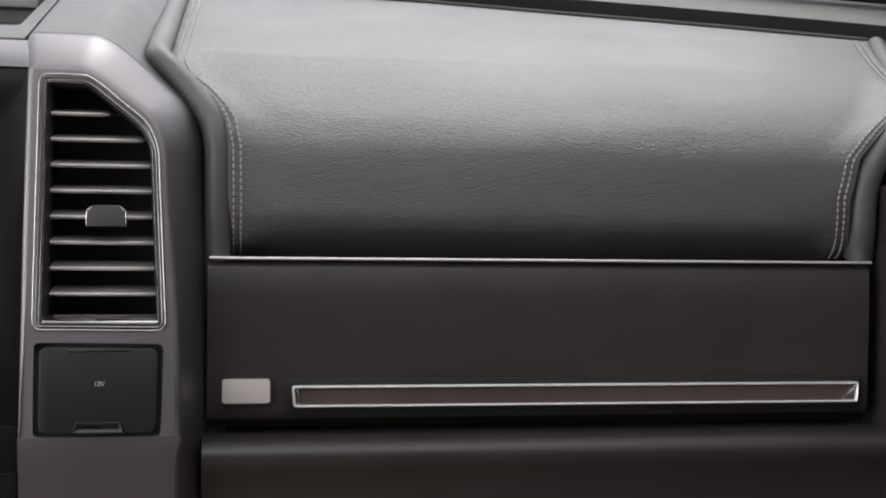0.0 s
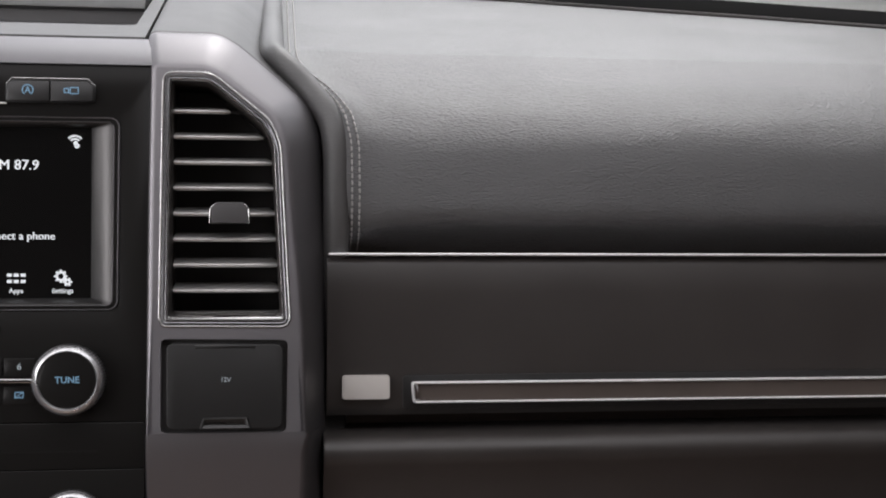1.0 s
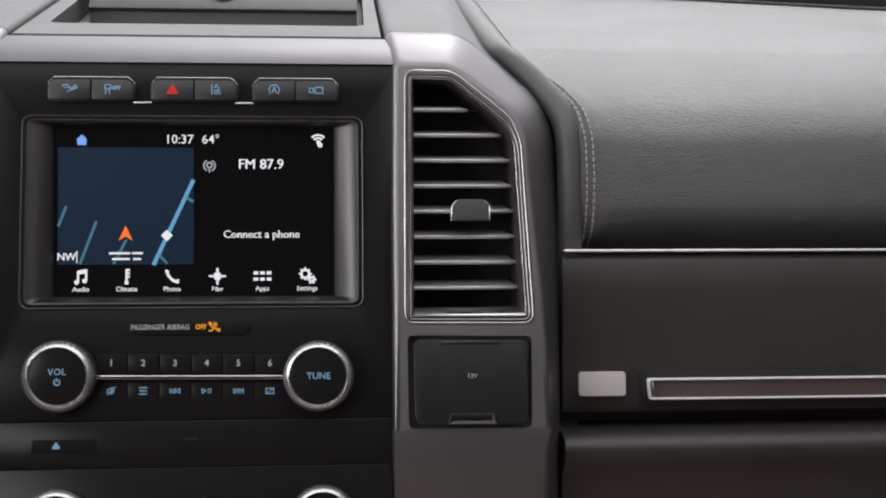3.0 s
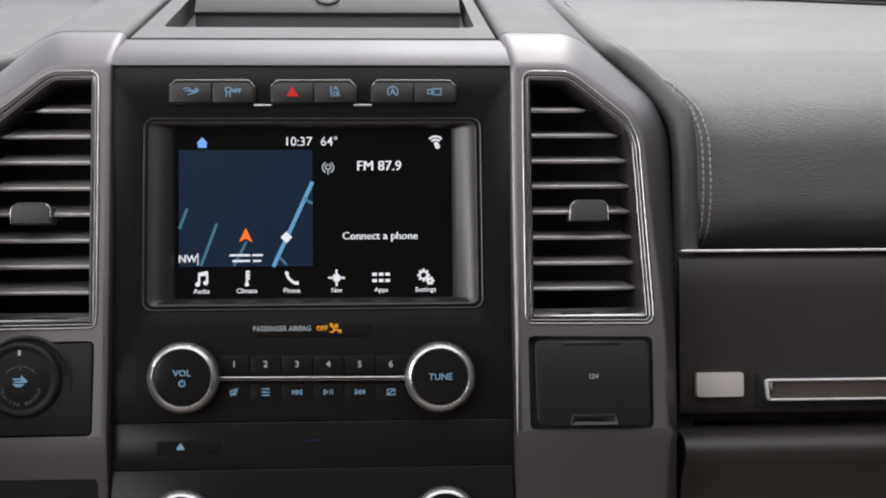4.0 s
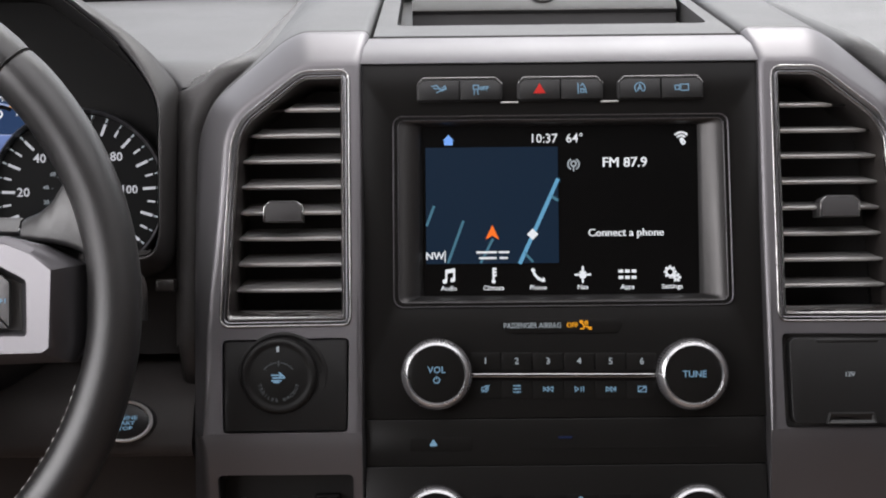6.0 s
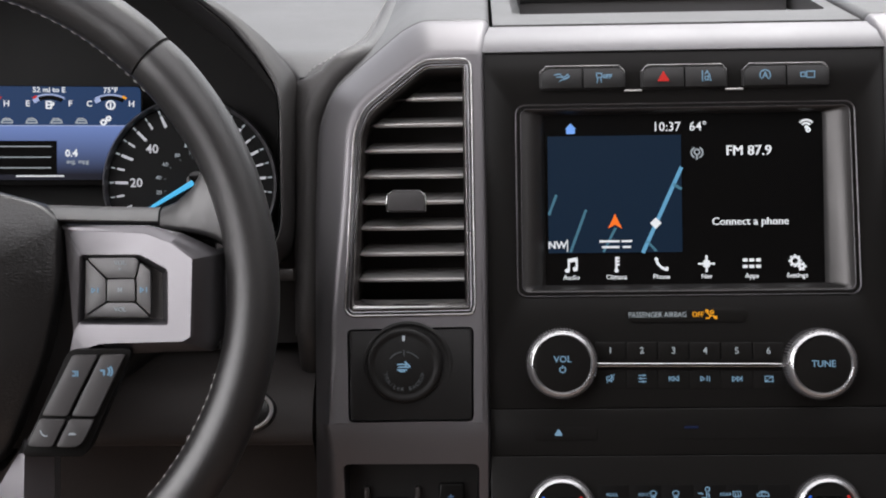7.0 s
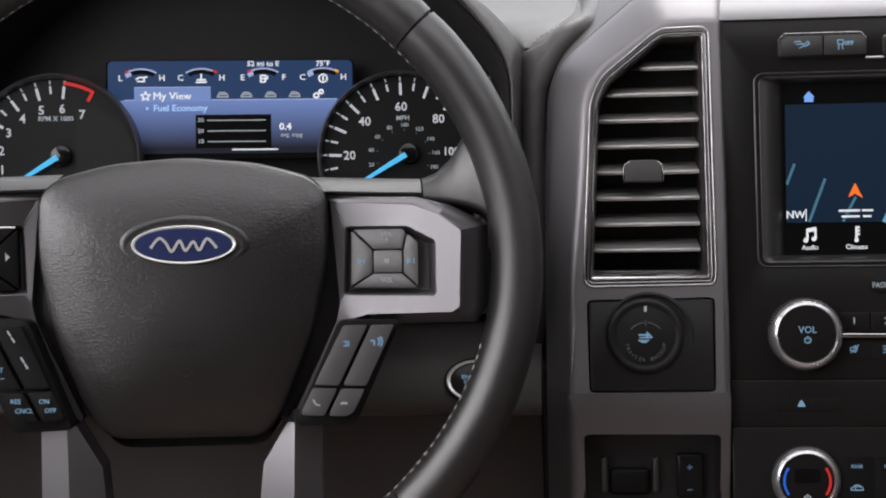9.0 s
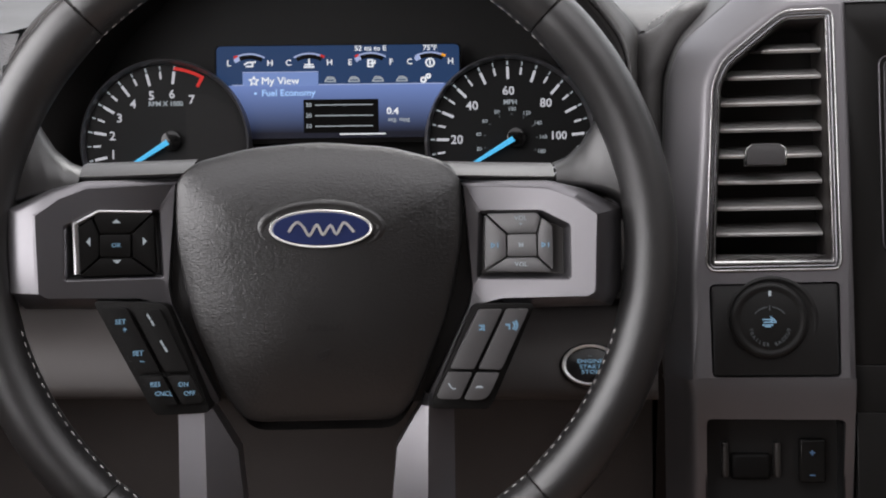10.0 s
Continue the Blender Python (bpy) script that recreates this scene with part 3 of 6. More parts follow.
def audio_controls():
    def vol(t, y):
        part("lettering", lettering("VOL", -0.0803, -0.0972, y, 0.0056, 0.010), W_BLUE, t, "pale blue lettering")
        part("icon", power_sign(-0.0803, -0.1032, 0.0039, y), W_BLUE, t)

    def tune(t, y):
        part("lettering", lettering("TUNE", 0.0752, -0.1012, y, 0.0056, 0.010), W_BLUE, t, "pale blue lettering")
    control_knob("volume_knob", -0.0803, -0.1000, 0.0205, -0.031, "volume knob, chrome ring round a black face", vol)
    control_knob("tuning_knob", 0.0750, -0.1015, 0.0205, -0.031, "tuning knob, chrome ring round a black face", tune)
    x0, x1 = -0.0600, 0.0548
    w = (x1 - x0) / 6
    icons = ([[(-0.5, 0.2), (-0.2, 0.2), (0.1, 0.45), (0.1, -0.45), (-0.2, -0.2), (-0.5, -0.2), (-0.5, 0.2)], [(0.5, 0.5), (-0.5, -0.5)], [(0.3, 0.2), (0.3, -0.2)]],
             [[(-0.5, 0.4), (0.5, 0.4)], [(-0.5, 0), (0.5, 0)], [(-0.5, -0.4), (0.5, -0.4)], [(0.2, 0.55), (0.2, 0.25)], [(-0.2, 0.15), (-0.2, -0.15)], [(0.1, -0.25), (0.1, -0.55)]],
             [[(-0.6, 0.3), (-0.6, -0.3)], [(0, 0.3), (-0.5, 0), (0, -0.3), (0, 0.3)], [(0.6, 0.3), (0.1, 0), (0.6, -0.3), (0.6, 0.3)]],
             [[(-0.6, 0.3), (-0.1, 0), (-0.6, -0.3), (-0.6, 0.3)], [(0.2, 0.3), (0.2, -0.3)], [(0.5, 0.3), (0.5, -0.3)]],
             [[(-0.6, 0.3), (-0.1, 0), (-0.6, -0.3), (-0.6, 0.3)], [(0, 0.3), (0.5, 0), (0, -0.3), (0, 0.3)], [(0.6, 0.3), (0.6, -0.3)]],
             [[(-0.5, 0.35), (0.5, 0.35), (0.5, -0.35), (-0.5, -0.35), (-0.5, 0.35)], [(0.5, 0.35), (-0.5, -0.35)]])
    for i in range(6):
        a, b = x0 + w * i + 0.0003, x0 + w * (i + 1) - 0.0003
        m, sk = (a + b) / 2, -0.00022 * (i - 2.5)
        t = thing("preset_button", (m, P(-0.1), -0.0997), "numbered gloss black radio preset button", "button", "radio preset buttons")
        k = part("key", shear(plate([(a, -0.0990 + sk), (b, -0.0990 + sk), (b, -0.0880 + sk), (a, -0.0880 + sk)], -0.0014, 0.003, (), 0.0004), P), GLOSS, t)
        part("numeral", shear(lettering(str(i + 1), m, -0.0933 + sk, -0.0018, 0.0056, 0.012), P), W_SOFT, k)
        t = thing("function_button", (m, P(-0.1), -0.1165), "black audio function button with a blue icon", "button", "audio function buttons")
        k = part("key", shear(plate([(a, -0.1162 + sk), (b, -0.1162 + sk), (b, -0.1052 + sk), (a, -0.1052 + sk)], -0.0004, 0.003, (), 0.0002), P), GLOSS, t)
        part("icon", shear(strokes(icons[i], m, -0.1102 + sk, 0.0047, -0.0008, 0.11), P), W_BLUE, k)
    t = thing("silver_rail", (-0.002, P(-0.1), -0.1028), "slim silver rail between two rows of buttons", "trim strip")
    part("bar", shear(plate([(-0.0598, -0.1024), (0.0548, -0.1035), (0.0548, -0.1009), (-0.0598, -0.0998)], -0.0042, 0.002, (), 0.0006), P), CHROME, t)
    part("insert", shear(plate([(-0.0598, -0.1014), (0.0548, -0.1025), (0.0548, -0.1019), (-0.0598, -0.1008)], -0.0046, -0.003), P), GLOSS, t, "dark centre line")


def airbag_lamp():
    t = thing("airbag_indicator", (-0.003, P(-0.07), -0.0765), "dark status strip with lit airbag warning", "indicator")
    part("strip", shear(plate(rounded([(-0.0406, -0.0702), (-0.0375, -0.0668), (0.0312, -0.0674), (0.0342, -0.0708), (0.0310, -0.0762), (-0.0370, -0.0757)], 0.002), -0.0009, 0.003, (), 0.0005), P), GLOSS, t)
    part("lettering", shear(lettering("PASSENGER AIRBAG", -0.0213, -0.0714, -0.0013, 0.0046, 0.006, wide=0.86), P), W_SOFT, t)
    part("warning_text", shear(lettering("OFF", 0.0032, -0.0714, -0.0013, 0.0042, 0.02, wide=0.95), P), W_AMBER, t, "amber warning")
    part("warning_icon", shear(strokes([arc(-0.35, 0.45, 0.15, 0, 360, 8), [(-0.25, 0.2), (0.1, -0.2), (0.55, -0.2), (0.6, -0.5)], [(-0.5, -0.5), (-0.1, -0.5), (0.1, -0.15)], arc(0.3, 0.3, 0.2, 0, 360, 8), [(0.75, -0.3), (0.95, -0.3), (0.75, -0.55), (0.95, -0.55)]], 0.0104, -0.0713, 0.0046, -0.0013, 0.16), P), W_AMBER, t, "amber airbag sign")


def climate_controls():
    def face(cx):
        def f(t, y):
            part("cold_mark", strokes([arc(cx, -0.1875, 0.0135, 145, 215, 8)], 0, 0, 1.0, y, 0.0013), W_HEAT, t, "blue mark")
            part("warm_mark", strokes([arc(cx, -0.1875, 0.0135, -35, 35, 8)], 0, 0, 1.0, y, 0.0013), W_RED, t, "red mark")
            part("readout", plate(rrect(cx - 0.0075, cx + 0.0075, -0.1880, -0.1800, 0.0005), y, y + 0.0005), SCREEN, t)
            part("icon", power_sign(cx, -0.1975, 0.004, y), W_SOFT, t)
        return f
    control_knob("driver_temperature_knob", -0.0815, -0.1875, 0.0193, -0.030, "temperature knob with blue and red marks", face(-0.0815))
    control_knob("passenger_temperature_knob", 0.0775, -0.1880, 0.0193, -0.030, "temperature knob with blue and red marks", face(0.0775))
    t = thing("climate_keys", (-0.002, P(-0.18), -0.19), "row of blue backlit climate key signs", "buttons")
    y, z = -0.0005, -0.1797
    fan = [arc(0, 0, 0.5, 30, 150, 6), [(-0.43, 0.25), (-0.2, -0.25), (0.2, -0.25), (0.43, 0.25)], [(-0.2, -0.45), (-0.2, -0.05)], [(0, -0.5), (0, -0.05)], [(0.2, -0.45), (0.2, -0.05)]]
    sit = [arc(0.2, 0.55, 0.22, 0, 360, 8), [(0.1, 0.25), (0.1, -0.3), (-0.4, -0.35), (-0.5, -0.8)], [(0.3, 0.2), (0.35, -0.3)], [(-0.8, 0.15), (-0.3, 0.05), (-0.5, 0.2)]]
    back = [[(-0.5, 0.35), (0.5, 0.35), (0.5, -0.25), (-0.5, -0.25), (-0.5, 0.35)], [(-0.2, -0.4), (-0.2, 0.1)], [(0.15, -0.4), (0.15, 0.1)]]
    car = [[(-0.7, -0.2), (0.6, -0.2), (0.5, 0.1), (0.2, 0.3), (-0.3, 0.3), (-0.5, 0.05), (-0.7, 0.0), (-0.7, -0.2)], arc(0, 0, 0.25, 20, 300, 8)]
    for body, x in (("REAR", -0.0510), ("MAX", -0.0320), ("REAR", 0.0172)):
        part("lettering", shear(lettering(body, x, z, y, 0.0030, 0.0), P), W_BLUE, t)
    for sh, x, s in ((fan, -0.0262, 0.0046), (fan, -0.0127, 0.0046), (sit, 0.0053, 0.0058), (back, 0.0240, 0.0046), (car, 0.0400, 0.0054)):
        part("icon", shear(strokes(sh, x, z, s, y, 0.11), P), W_BLUE, t)
    for i in range(6):
        a = -0.0595 + 0.0193 * i
        part("key", shear(plate(rrect(a, a + 0.0186, -0.1985, -0.1735, 0.001), -0.0002, 0.003, (), 0.0003), P), DULL, t)
    for i, x in enumerate((-0.0510, -0.030, -0.0127, 0.0053, 0.022, 0.040)):
        part("lower_icon", shear(strokes((car, fan, back)[i % 3], x, -0.1925, 0.0055, y, 0.11), P), W_BLUE, t)


centre_panel()
touchscreen()
hill = [[(-0.7, 0.3), (-0.2, 0.4), (0.1, 0.1), (-0.5, 0.1)], [(-0.2, -0.3), (0.7, 0.15)], [(0.1, 0.0), (0.6, 0.35), (0.75, 0.1), (0.3, -0.15)]]
skid = [[(-0.7, 0.4), (-0.2, 0.4), (-0.2, 0), (-0.7, 0), (-0.7, 0.4)], [(-0.6, -0.1), (-0.65, -0.5)], [(-0.3, -0.1), (-0.25, -0.5)], arc(0.08, 0.1, 0.14, 0, 360, 8), [(0.3, -0.1), (0.3, 0.25), (0.48, 0.25)], [(0.3, 0.1), (0.45, 0.1)], [(0.58, -0.1), (0.58, 0.25), (0.76, 0.25)], [(0.58, 0.1), (0.73, 0.1)]]
lane = [[(-0.35, 0.5), (-0.35, -0.5)], [(0.45, -0.5), (0.3, 0.2)], [(-0.1, -0.4), (0.2, -0.4), (0.2, -0.05), (-0.1, -0.05), (-0.1, -0.4)], [(-0.1, 0.2), (0.1, 0.5), (0.25, 0.2)]]
stop_start = [arc(0, 0, 0.5, -50, 230, 14), [(-0.22, -0.28), (0, 0.3), (0.22, -0.28)], [(-0.12, -0.08), (0.12, -0.08)]]
camera_sign = [[(-0.15, 0.3), (0.6, 0.3), (0.6, -0.3), (-0.15, -0.3), (-0.15, 0.3)], [(-0.7, 0.2), (-0.3, 0.2), (-0.3, -0.2), (-0.7, -0.2), (-0.7, 0.2)]]
key_bank(-0.0911, -0.0377, ((hill, W_BLUE), (skid, W_BLUE)), "button banks over the screen")
key_bank(-0.0284, 0.0253, ((None, W_RED), (lane, W_BLUE)), "button banks over the screen")
key_bank(0.0340, 0.0879, ((stop_start, W_BLUE), (camera_sign, W_BLUE)), "button banks over the screen")
for x in (-0.0332, 0.0292):
    solid("silver_clip", (x, P(0.068), 0.0670), shear(box(x - 0.0056, x + 0.0056, -0.0022, 0.002, 0.0671, 0.0682, 0.0004), P), BLADE, "small silver bridge between two button banks", "trim", "silver bridges")
audio_controls()
airbag_lamp()
climate_controls()

# ---- vent pillars ----
OPENING = [(0.1300, 0.0882), (0.1578, 0.0878), (0.1645, 0.0838), (0.1955, 0.0585), (0.2018, 0.0440), (0.2036, 0.0080), (0.2075, -0.0660), (0.2045, -0.0696), (0.1308, -0.0690), (0.1290, -0.0650)]
FRONT = [(0.1222, 0.0950), (0.1562, 0.0948), (0.1655, 0.0902), (0.1994, 0.0649), (0.2068, 0.0476), (0.2100, -0.0040), (0.2160, -0.0660), (0.2180, -0.1380), (0.1215, -0.1380), (0.1212, -0.0100)]
BACK = [(0.1178, 0.1195), (0.1620, 0.1192), (0.1740, 0.1130), (0.2199, 0.0746), (0.2288, 0.0515), (0.2315, -0.0078), (0.2318, -0.0660), (0.2320, -0.1440), (0.1172, -0.1440), (0.1168, -0.0100)]
COVER = [(0.1295, -0.0772), (0.2067, -0.0782), (0.2058, -0.1345), (0.1300, -0.1342)]


def vent_pillar(side):
    f = (lambda p: p) if side > 0 else mirror
    cx = 0.17 if side > 0 else -0.174
    t = thing("vent_pillar", (cx, 0.0, -0.26), "satin silver pillar framing an air vent" + (" and a power outlet" if side > 0 else " and a trailer knob"), "dashboard pillar", "vent pillars")
    hole, cover = rounded(f(OPENING), 0.006), rounded(f(COVER), 0.004)
    bend = (0.006, 0.006, 0.007, 0.012, 0.014, 0.03, 0.03, 0.0, 0.0, 0.03)
    front = rounded(f(FRONT), bend, 6, -0.13)
    backs = rounded(f(BACK), bend, 6, -0.13)
    face = shear(plate(inset(front, 0.0034), 0.0, 0.012, [hole, cover], 0.0), Q)
    part("face", face, SILVER, t, "flat satin silver face")
    blend = lambda k, dy: [(p[0] + (q[0] - p[0]) * k, Q(p[1]) + (0.0182 - Q(p[1])) * k + dy, p[1] + (q[1] - p[1]) * k) for p, q in zip(front, backs)]
    roll = lambda d, dy: [(x, Q(z) + dy, z) for x, z in inset(front, d)]
    rings = [roll(0.0036, 0.0), roll(0.0026, 0.0001), roll(0.0014, 0.0005), roll(0.0002, 0.0012), blend(0.10, 0.0008), blend(0.22, 0.0001), blend(0.40, -0.0007), blend(0.60, -0.0010), blend(0.78, -0.0008), blend(0.90, 0.0001), blend(0.96, 0.0014), blend(0.99, 0.0034)]
    rings += [[(x, 0.0230, z) for x, z in inset(backs, 0.0012)], [(x, 0.060, z) for x, z in inset(backs, 0.0024)]]
    part("shoulder", loft(rings), SILVER, t, "rounded silver shoulder", angle=50)
    # the lower face falls back towards the console
    lo = [(0.1218, -0.1580), (0.2145, -0.1580), (0.2115, -0.2650), (0.1220, -0.2650)]

    def fall(z):
        d = max(0.0, -0.136 - z)
        return -0.0292 + 0.20 * (d - 0.007 * (1 - math.exp(-d / 0.007)))
    holes = [] if side > 0 else [rounded(f([(0.1270, -0.1600), (0.2095, -0.1598), (0.2085, -0.2150), (0.1275, -0.2150)]), 0.004)]
    lower = plate(f(lo), 0.0, 0.02, holes, 0.0)
    part("lower_face", shear(lower, fall), SILVER, t, "lower silver face")
    zs = [-0.1355 - 0.0025 * i for i in range(10)]
    edge = lambda z: 0.2145 + 0.0035 * max(0.0, 1 - (-0.1355 - z) / 0.018) ** 2 - 0.0280 * max(0.0, -0.158 - z)
    part("face_bend", loft([[(p[0], fall(z), z) for p in f([(0.1216, 0), (0.1520, 0), (0.1850, 0), (edge(z), 0)])] for z in zs], closed=False), SILVER, t, "soft bend of the face", angle=70)
    zs += [-0.18, -0.22, -0.265]
    def flank(z, x0, x1):
        """The rounded side of the lower face, from its front edge back to the dashboard."""
        y0 = fall(z)
        steps = ((0.0, 0.0), (0.10, 0.012), (0.22, 0.06), (0.34, 0.16), (0.46, 0.30), (0.70, 0.60), (0.92, 0.90), (1.0, 1.05))
        return [(p[0], y0 + (0.0186 - y0) * v, z) for p, v in zip(f([(x0 + (x1 - x0) * u, 0) for u, _ in steps]), [v for _, v in steps])]
    part("lower_shoulder", loft([flank(z, edge(z), 0.2318) for z in zs], closed=False), SILVER, t, "rounded lower shoulder", angle=60)
    part("lower_shoulder", loft([flank(z, 0.1220, 0.1172) for z in zs], closed=False), SILVER, t, "rounded lower shoulder", angle=60)
    return t


def louvre_span(z):
    """The right end of a louvre at height z, inside the opening."""
    edge = [(0.1578, 0.0878), (0.1645, 0.0838), (0.1955, 0.0585), (0.2018, 0.0440), (0.2036, 0.0080), (0.2075, -0.0660)]
    for (xa, za), (xb, zb) in zip(edge, edge[1:]):
        if zb <= z <= za:
            return xa + (xb - xa) * (za - z) / (za - zb)
    return 0.2


def air_vent(side):
    f = (lambda p: p) if side > 0 else mirror
    sx = (lambda x: x) if side > 0 else (lambda x: -0.004 - x)
    t = thing("air_vent", (sx(0.168), 0.0, -0.069), "tall air vent with eight silver louvres in a chrome frame", "air vent", "dashboard air vents")
    o = rounded(f(OPENING), 0.006)
    i3 = inset(o, 0.0052)
    f3 = lambda poly, y: [(x, Q(z) + y, z) for x, z in poly]
    k3 = lambda d, y: f3(inset(o, d), y)
    part("frame_lip", loft([k3(-0.0016, 0.0008), k3(-0.0012, -0.0007), k3(-0.0006, -0.0011), k3(0.0000, -0.0008), k3(0.0004, 0.0004)]), BEAD, t, "fine satin lip", angle=70)
    part("chrome_frame", loft([k3(0.0002, 0.0002), k3(0.0010, 0.0018), k3(0.0022, 0.0024), k3(0.0030, 0.0020)]), FRAME_CHROME, t, "dark polished channel", angle=70)
    part("inner_bead", loft([k3(0.0028, 0.0030), k3(0.0030, 0.0012), k3(0.0036, 0.0006), k3(0.0042, 0.0011), k3(0.0045, 0.0040)]), BEAD, t, "polished inner bead", angle=70)
    part("inner_frame", loft([k3(0.0043, 0.0030), f3(i3, 0.0050), f3(i3, 0.050)]), SOFT, t, "black inner sleeve")
    part("duct", plate([(sx(0.125), -0.075), (sx(0.215), -0.075), (sx(0.215), 0.095), (sx(0.125), 0.095)], 0.045, 0.050), DARK, t, "dark air duct")
    # polished sill
    part("sill", loft([[(sx(0.1335), Q(-0.065) + y, z), (sx(0.2035), Q(-0.065) + y, z + 0.0004)] for y, z in ((0.0008, -0.0660), (0.0030, -0.0635), (0.0100, -0.0605), (0.016, -0.0600))], closed=False), CHROME, t, "polished lower sill")
    for k in range(8):
        z = 0.0655 - 0.01622 * k
        xr = louvre_span(z - 0.001) - (0.0175 if k == 0 else 0.0085 if k == 1 else 0.0048)
        lift = lambda y: z + (0.28 if side < 0 else 0.18) * y
        prof = [(0.0012, z - 0.0016), (-0.0003, z - 0.0015), (-0.0012, z - 0.0008), (-0.0014, z), (-0.0009, z + 0.0008), (0.0004, z + 0.0012), (0.0026, lift(0.0026) + 0.0012), (0.021, lift(0.021) + 0.0012), (0.021, lift(0.021)), (0.004, lift(0.004) - 0.0010)]
        xl = 0.1353
        ring = lambda x, s=1.0, dy=0.0: [(sx(x), y + dy, z + (zz - z) * s) for y, zz in prof]
        part("louvre", loft([ring(xl), ring(xl + 0.001), ring((xl + xr) / 2), ring(xr - 0.004), ring(xr, 0.6, 0.002)], (True, True)), LOUVRE, t, angle=50)
        if k < 2:
            xe = louvre_span(z - 0.001) - 0.0044
            part("louvre_end", loft([[(sx(x), y + 0.003, z + (zz - z) * 0.55) for y, zz in prof] for x in (xr - 0.003, xe)], (True, True)), HARD, t, "black end of a louvre")
    # the tab that turns the louvres
    z = 0.0006
    tab = part("tab", loft([[(sx(0.1705 + dx * w), y, z + dz * h) for dx, dz in ((-1, -1), (1, -1), (1, 0.45), (0.72, 1), (-0.72, 1), (-1, 0.45))] for y, w, h in ((0.010, 0.0110, 0.0060), (-0.0100, 0.0118, 0.0066), (-0.0125, 0.0112, 0.0060), (-0.0128, 0.0098, 0.0050))], (True, True)), KEYGREY, t, "dark grey sliding tab", angle=30)
    part("tab_top", loft([[(sx(0.1705 + dx), y, z + dz) for dx in (-0.0082, -0.0076, 0.0076, 0.0082)] for y, dz in ((0.004, 0.0062), (-0.0098, 0.0069), (-0.0122, 0.0066), (-0.0130, 0.0056))], closed=False), KEYGREY, tab, "grey upper face of the tab")
    for e in (-1, 1):
        x = 0.1705 + e * 0.0120
        part("tab_trim", tube(smooth_path([(sx(x - e * 0.0032), -0.0118, z + 0.0058), (sx(x - e * 0.0004), -0.0118, z + 0.0030), (sx(x), -0.0118, z - 0.0010), (sx(x + e * 0.0001), -0.0112, z - 0.0062)], 4), 0.00050, 8), BEAD, tab, "chrome edge")
    return t


for side in (1, -1):
    vent_pillar(side)
    air_vent(side)


def outlet_cover():
    t = thing("power_outlet_cover", (0.168, Q(-0.1), -0.134), "closed black cover of a 12 volt outlet", "cover")
    c = rounded([(x + (0.0011 if x < 0.15 else -0.0001), z) for x, z in inset(COVER, 0.0027)], 0.0050)
    lid = part("lid", shear(plate(c, -0.0028, 0.008, (), 0.0024, 4), Q), HARD, t)
    part("hinge_cover", shear(box(0.1500, 0.1870, -0.0032, 0.002, -0.0832, -0.0806, 0.0007), Q), HARD, lid, "raised hinge cover")
    part("lettering", shear(lettering("12V", 0.1690, -0.1022, -0.0031, 0.0040, 0.006), Q), W_SOFT, t, "pale lettering")
    grip = lambda k, y: [(x, y, z) for x, z in inset(rounded([(0.1532, -0.1322), (0.1848, -0.1322), (0.1828, -0.1246), (0.1552, -0.1246)], 0.0012), k)]
    part("finger_grip", shear(loft([grip(0.0, -0.0022), grip(0.0003, -0.0036), grip(0.0010, -0.0044), grip(0.0020, -0.0040), grip(0.0028, -0.0034)], (False, True)), Q), HARD, t, "raised finger grip", angle=60)
    part("recess", shear(plate(rounded(COVER, 0.004), 0.006, 0.010), Q), DARK, t, "dark gap round the lid")


def trailer_knob():
    cx, cz = -0.1757, -0.1000
    t = thing("trailer_control", (cx, Q(-0.1), -0.134), "round black trailer knob on a black plate", "knob")
    part("plate", shear(plate(inset(rounded(mirror(COVER), 0.0035), 0.0012), 0.0012, 0.010, (), 0.0012), Q), TRAILER, t, "black plate")
    q = Q(cz)
    part("bowl", lathe([(0.0276, q + 0.0013), (0.0262, q + 0.0004), (0.0252, q + 0.0006), (0.0236, q + 0.0022)], cx + 0.0020, cz - 0.0010, 64), TRAILER, t, "shallow bowl round the knob", angle=60)
    k = part("dial", lathe([(0.0232, q + 0.003), (0.0228, q - 0.0020), (0.0220, q - 0.0034), (0.0206, q - 0.0040), (0.0190, q - 0.0036), (0.0178, q - 0.0030), (0.0168, q - 0.0034), (0.0001, q - 0.0036)], cx, cz, 72), TRAILER, t, "turning dial", angle=60)
    y = q - 0.0044
    part("pointer", bars([(cx - 0.0009, cx + 0.0007, -0.0852, -0.0820)], q - 0.0062), W_SOFT, k, "white pointer")
    part("icon", strokes([[(-0.6, 0.25), (0.4, 0.25), (0.6, 0)], [(-0.5, 0), (0.5, 0)], [(-0.6, -0.25), (0.3, -0.25)], [(0.1, 0.5), (0.35, 0.25), (0.1, 0.05)], [(-0.4, -0.4), (0.1, -0.4)]], cx - 0.0002, -0.1010, 0.0066, y, 0.13), W_BLUE, k, "blue trailer icon")
    part("scale", strokes([arc(0, 0, 0.0112, 40, 82, 8), arc(0, 0, 0.0112, 98, 140, 8), [(0, 0.0092), (0, 0.0122)]], cx, cz - 0.0030, 1.0, y, 0.0007), W_DIM, k)
    for i, ch in enumerate("TRAILER BACKUP"):
        a = 192 + (348 - 192) * i / 13
        if ch != " ":
            part("letter", lettering(ch, cx + 0.0116 * math.cos(radians(a)), cz - 0.0030 + 0.0116 * math.sin(radians(a)), y, 0.0031, 0.015, turn=a + 90), W_DIM, k)


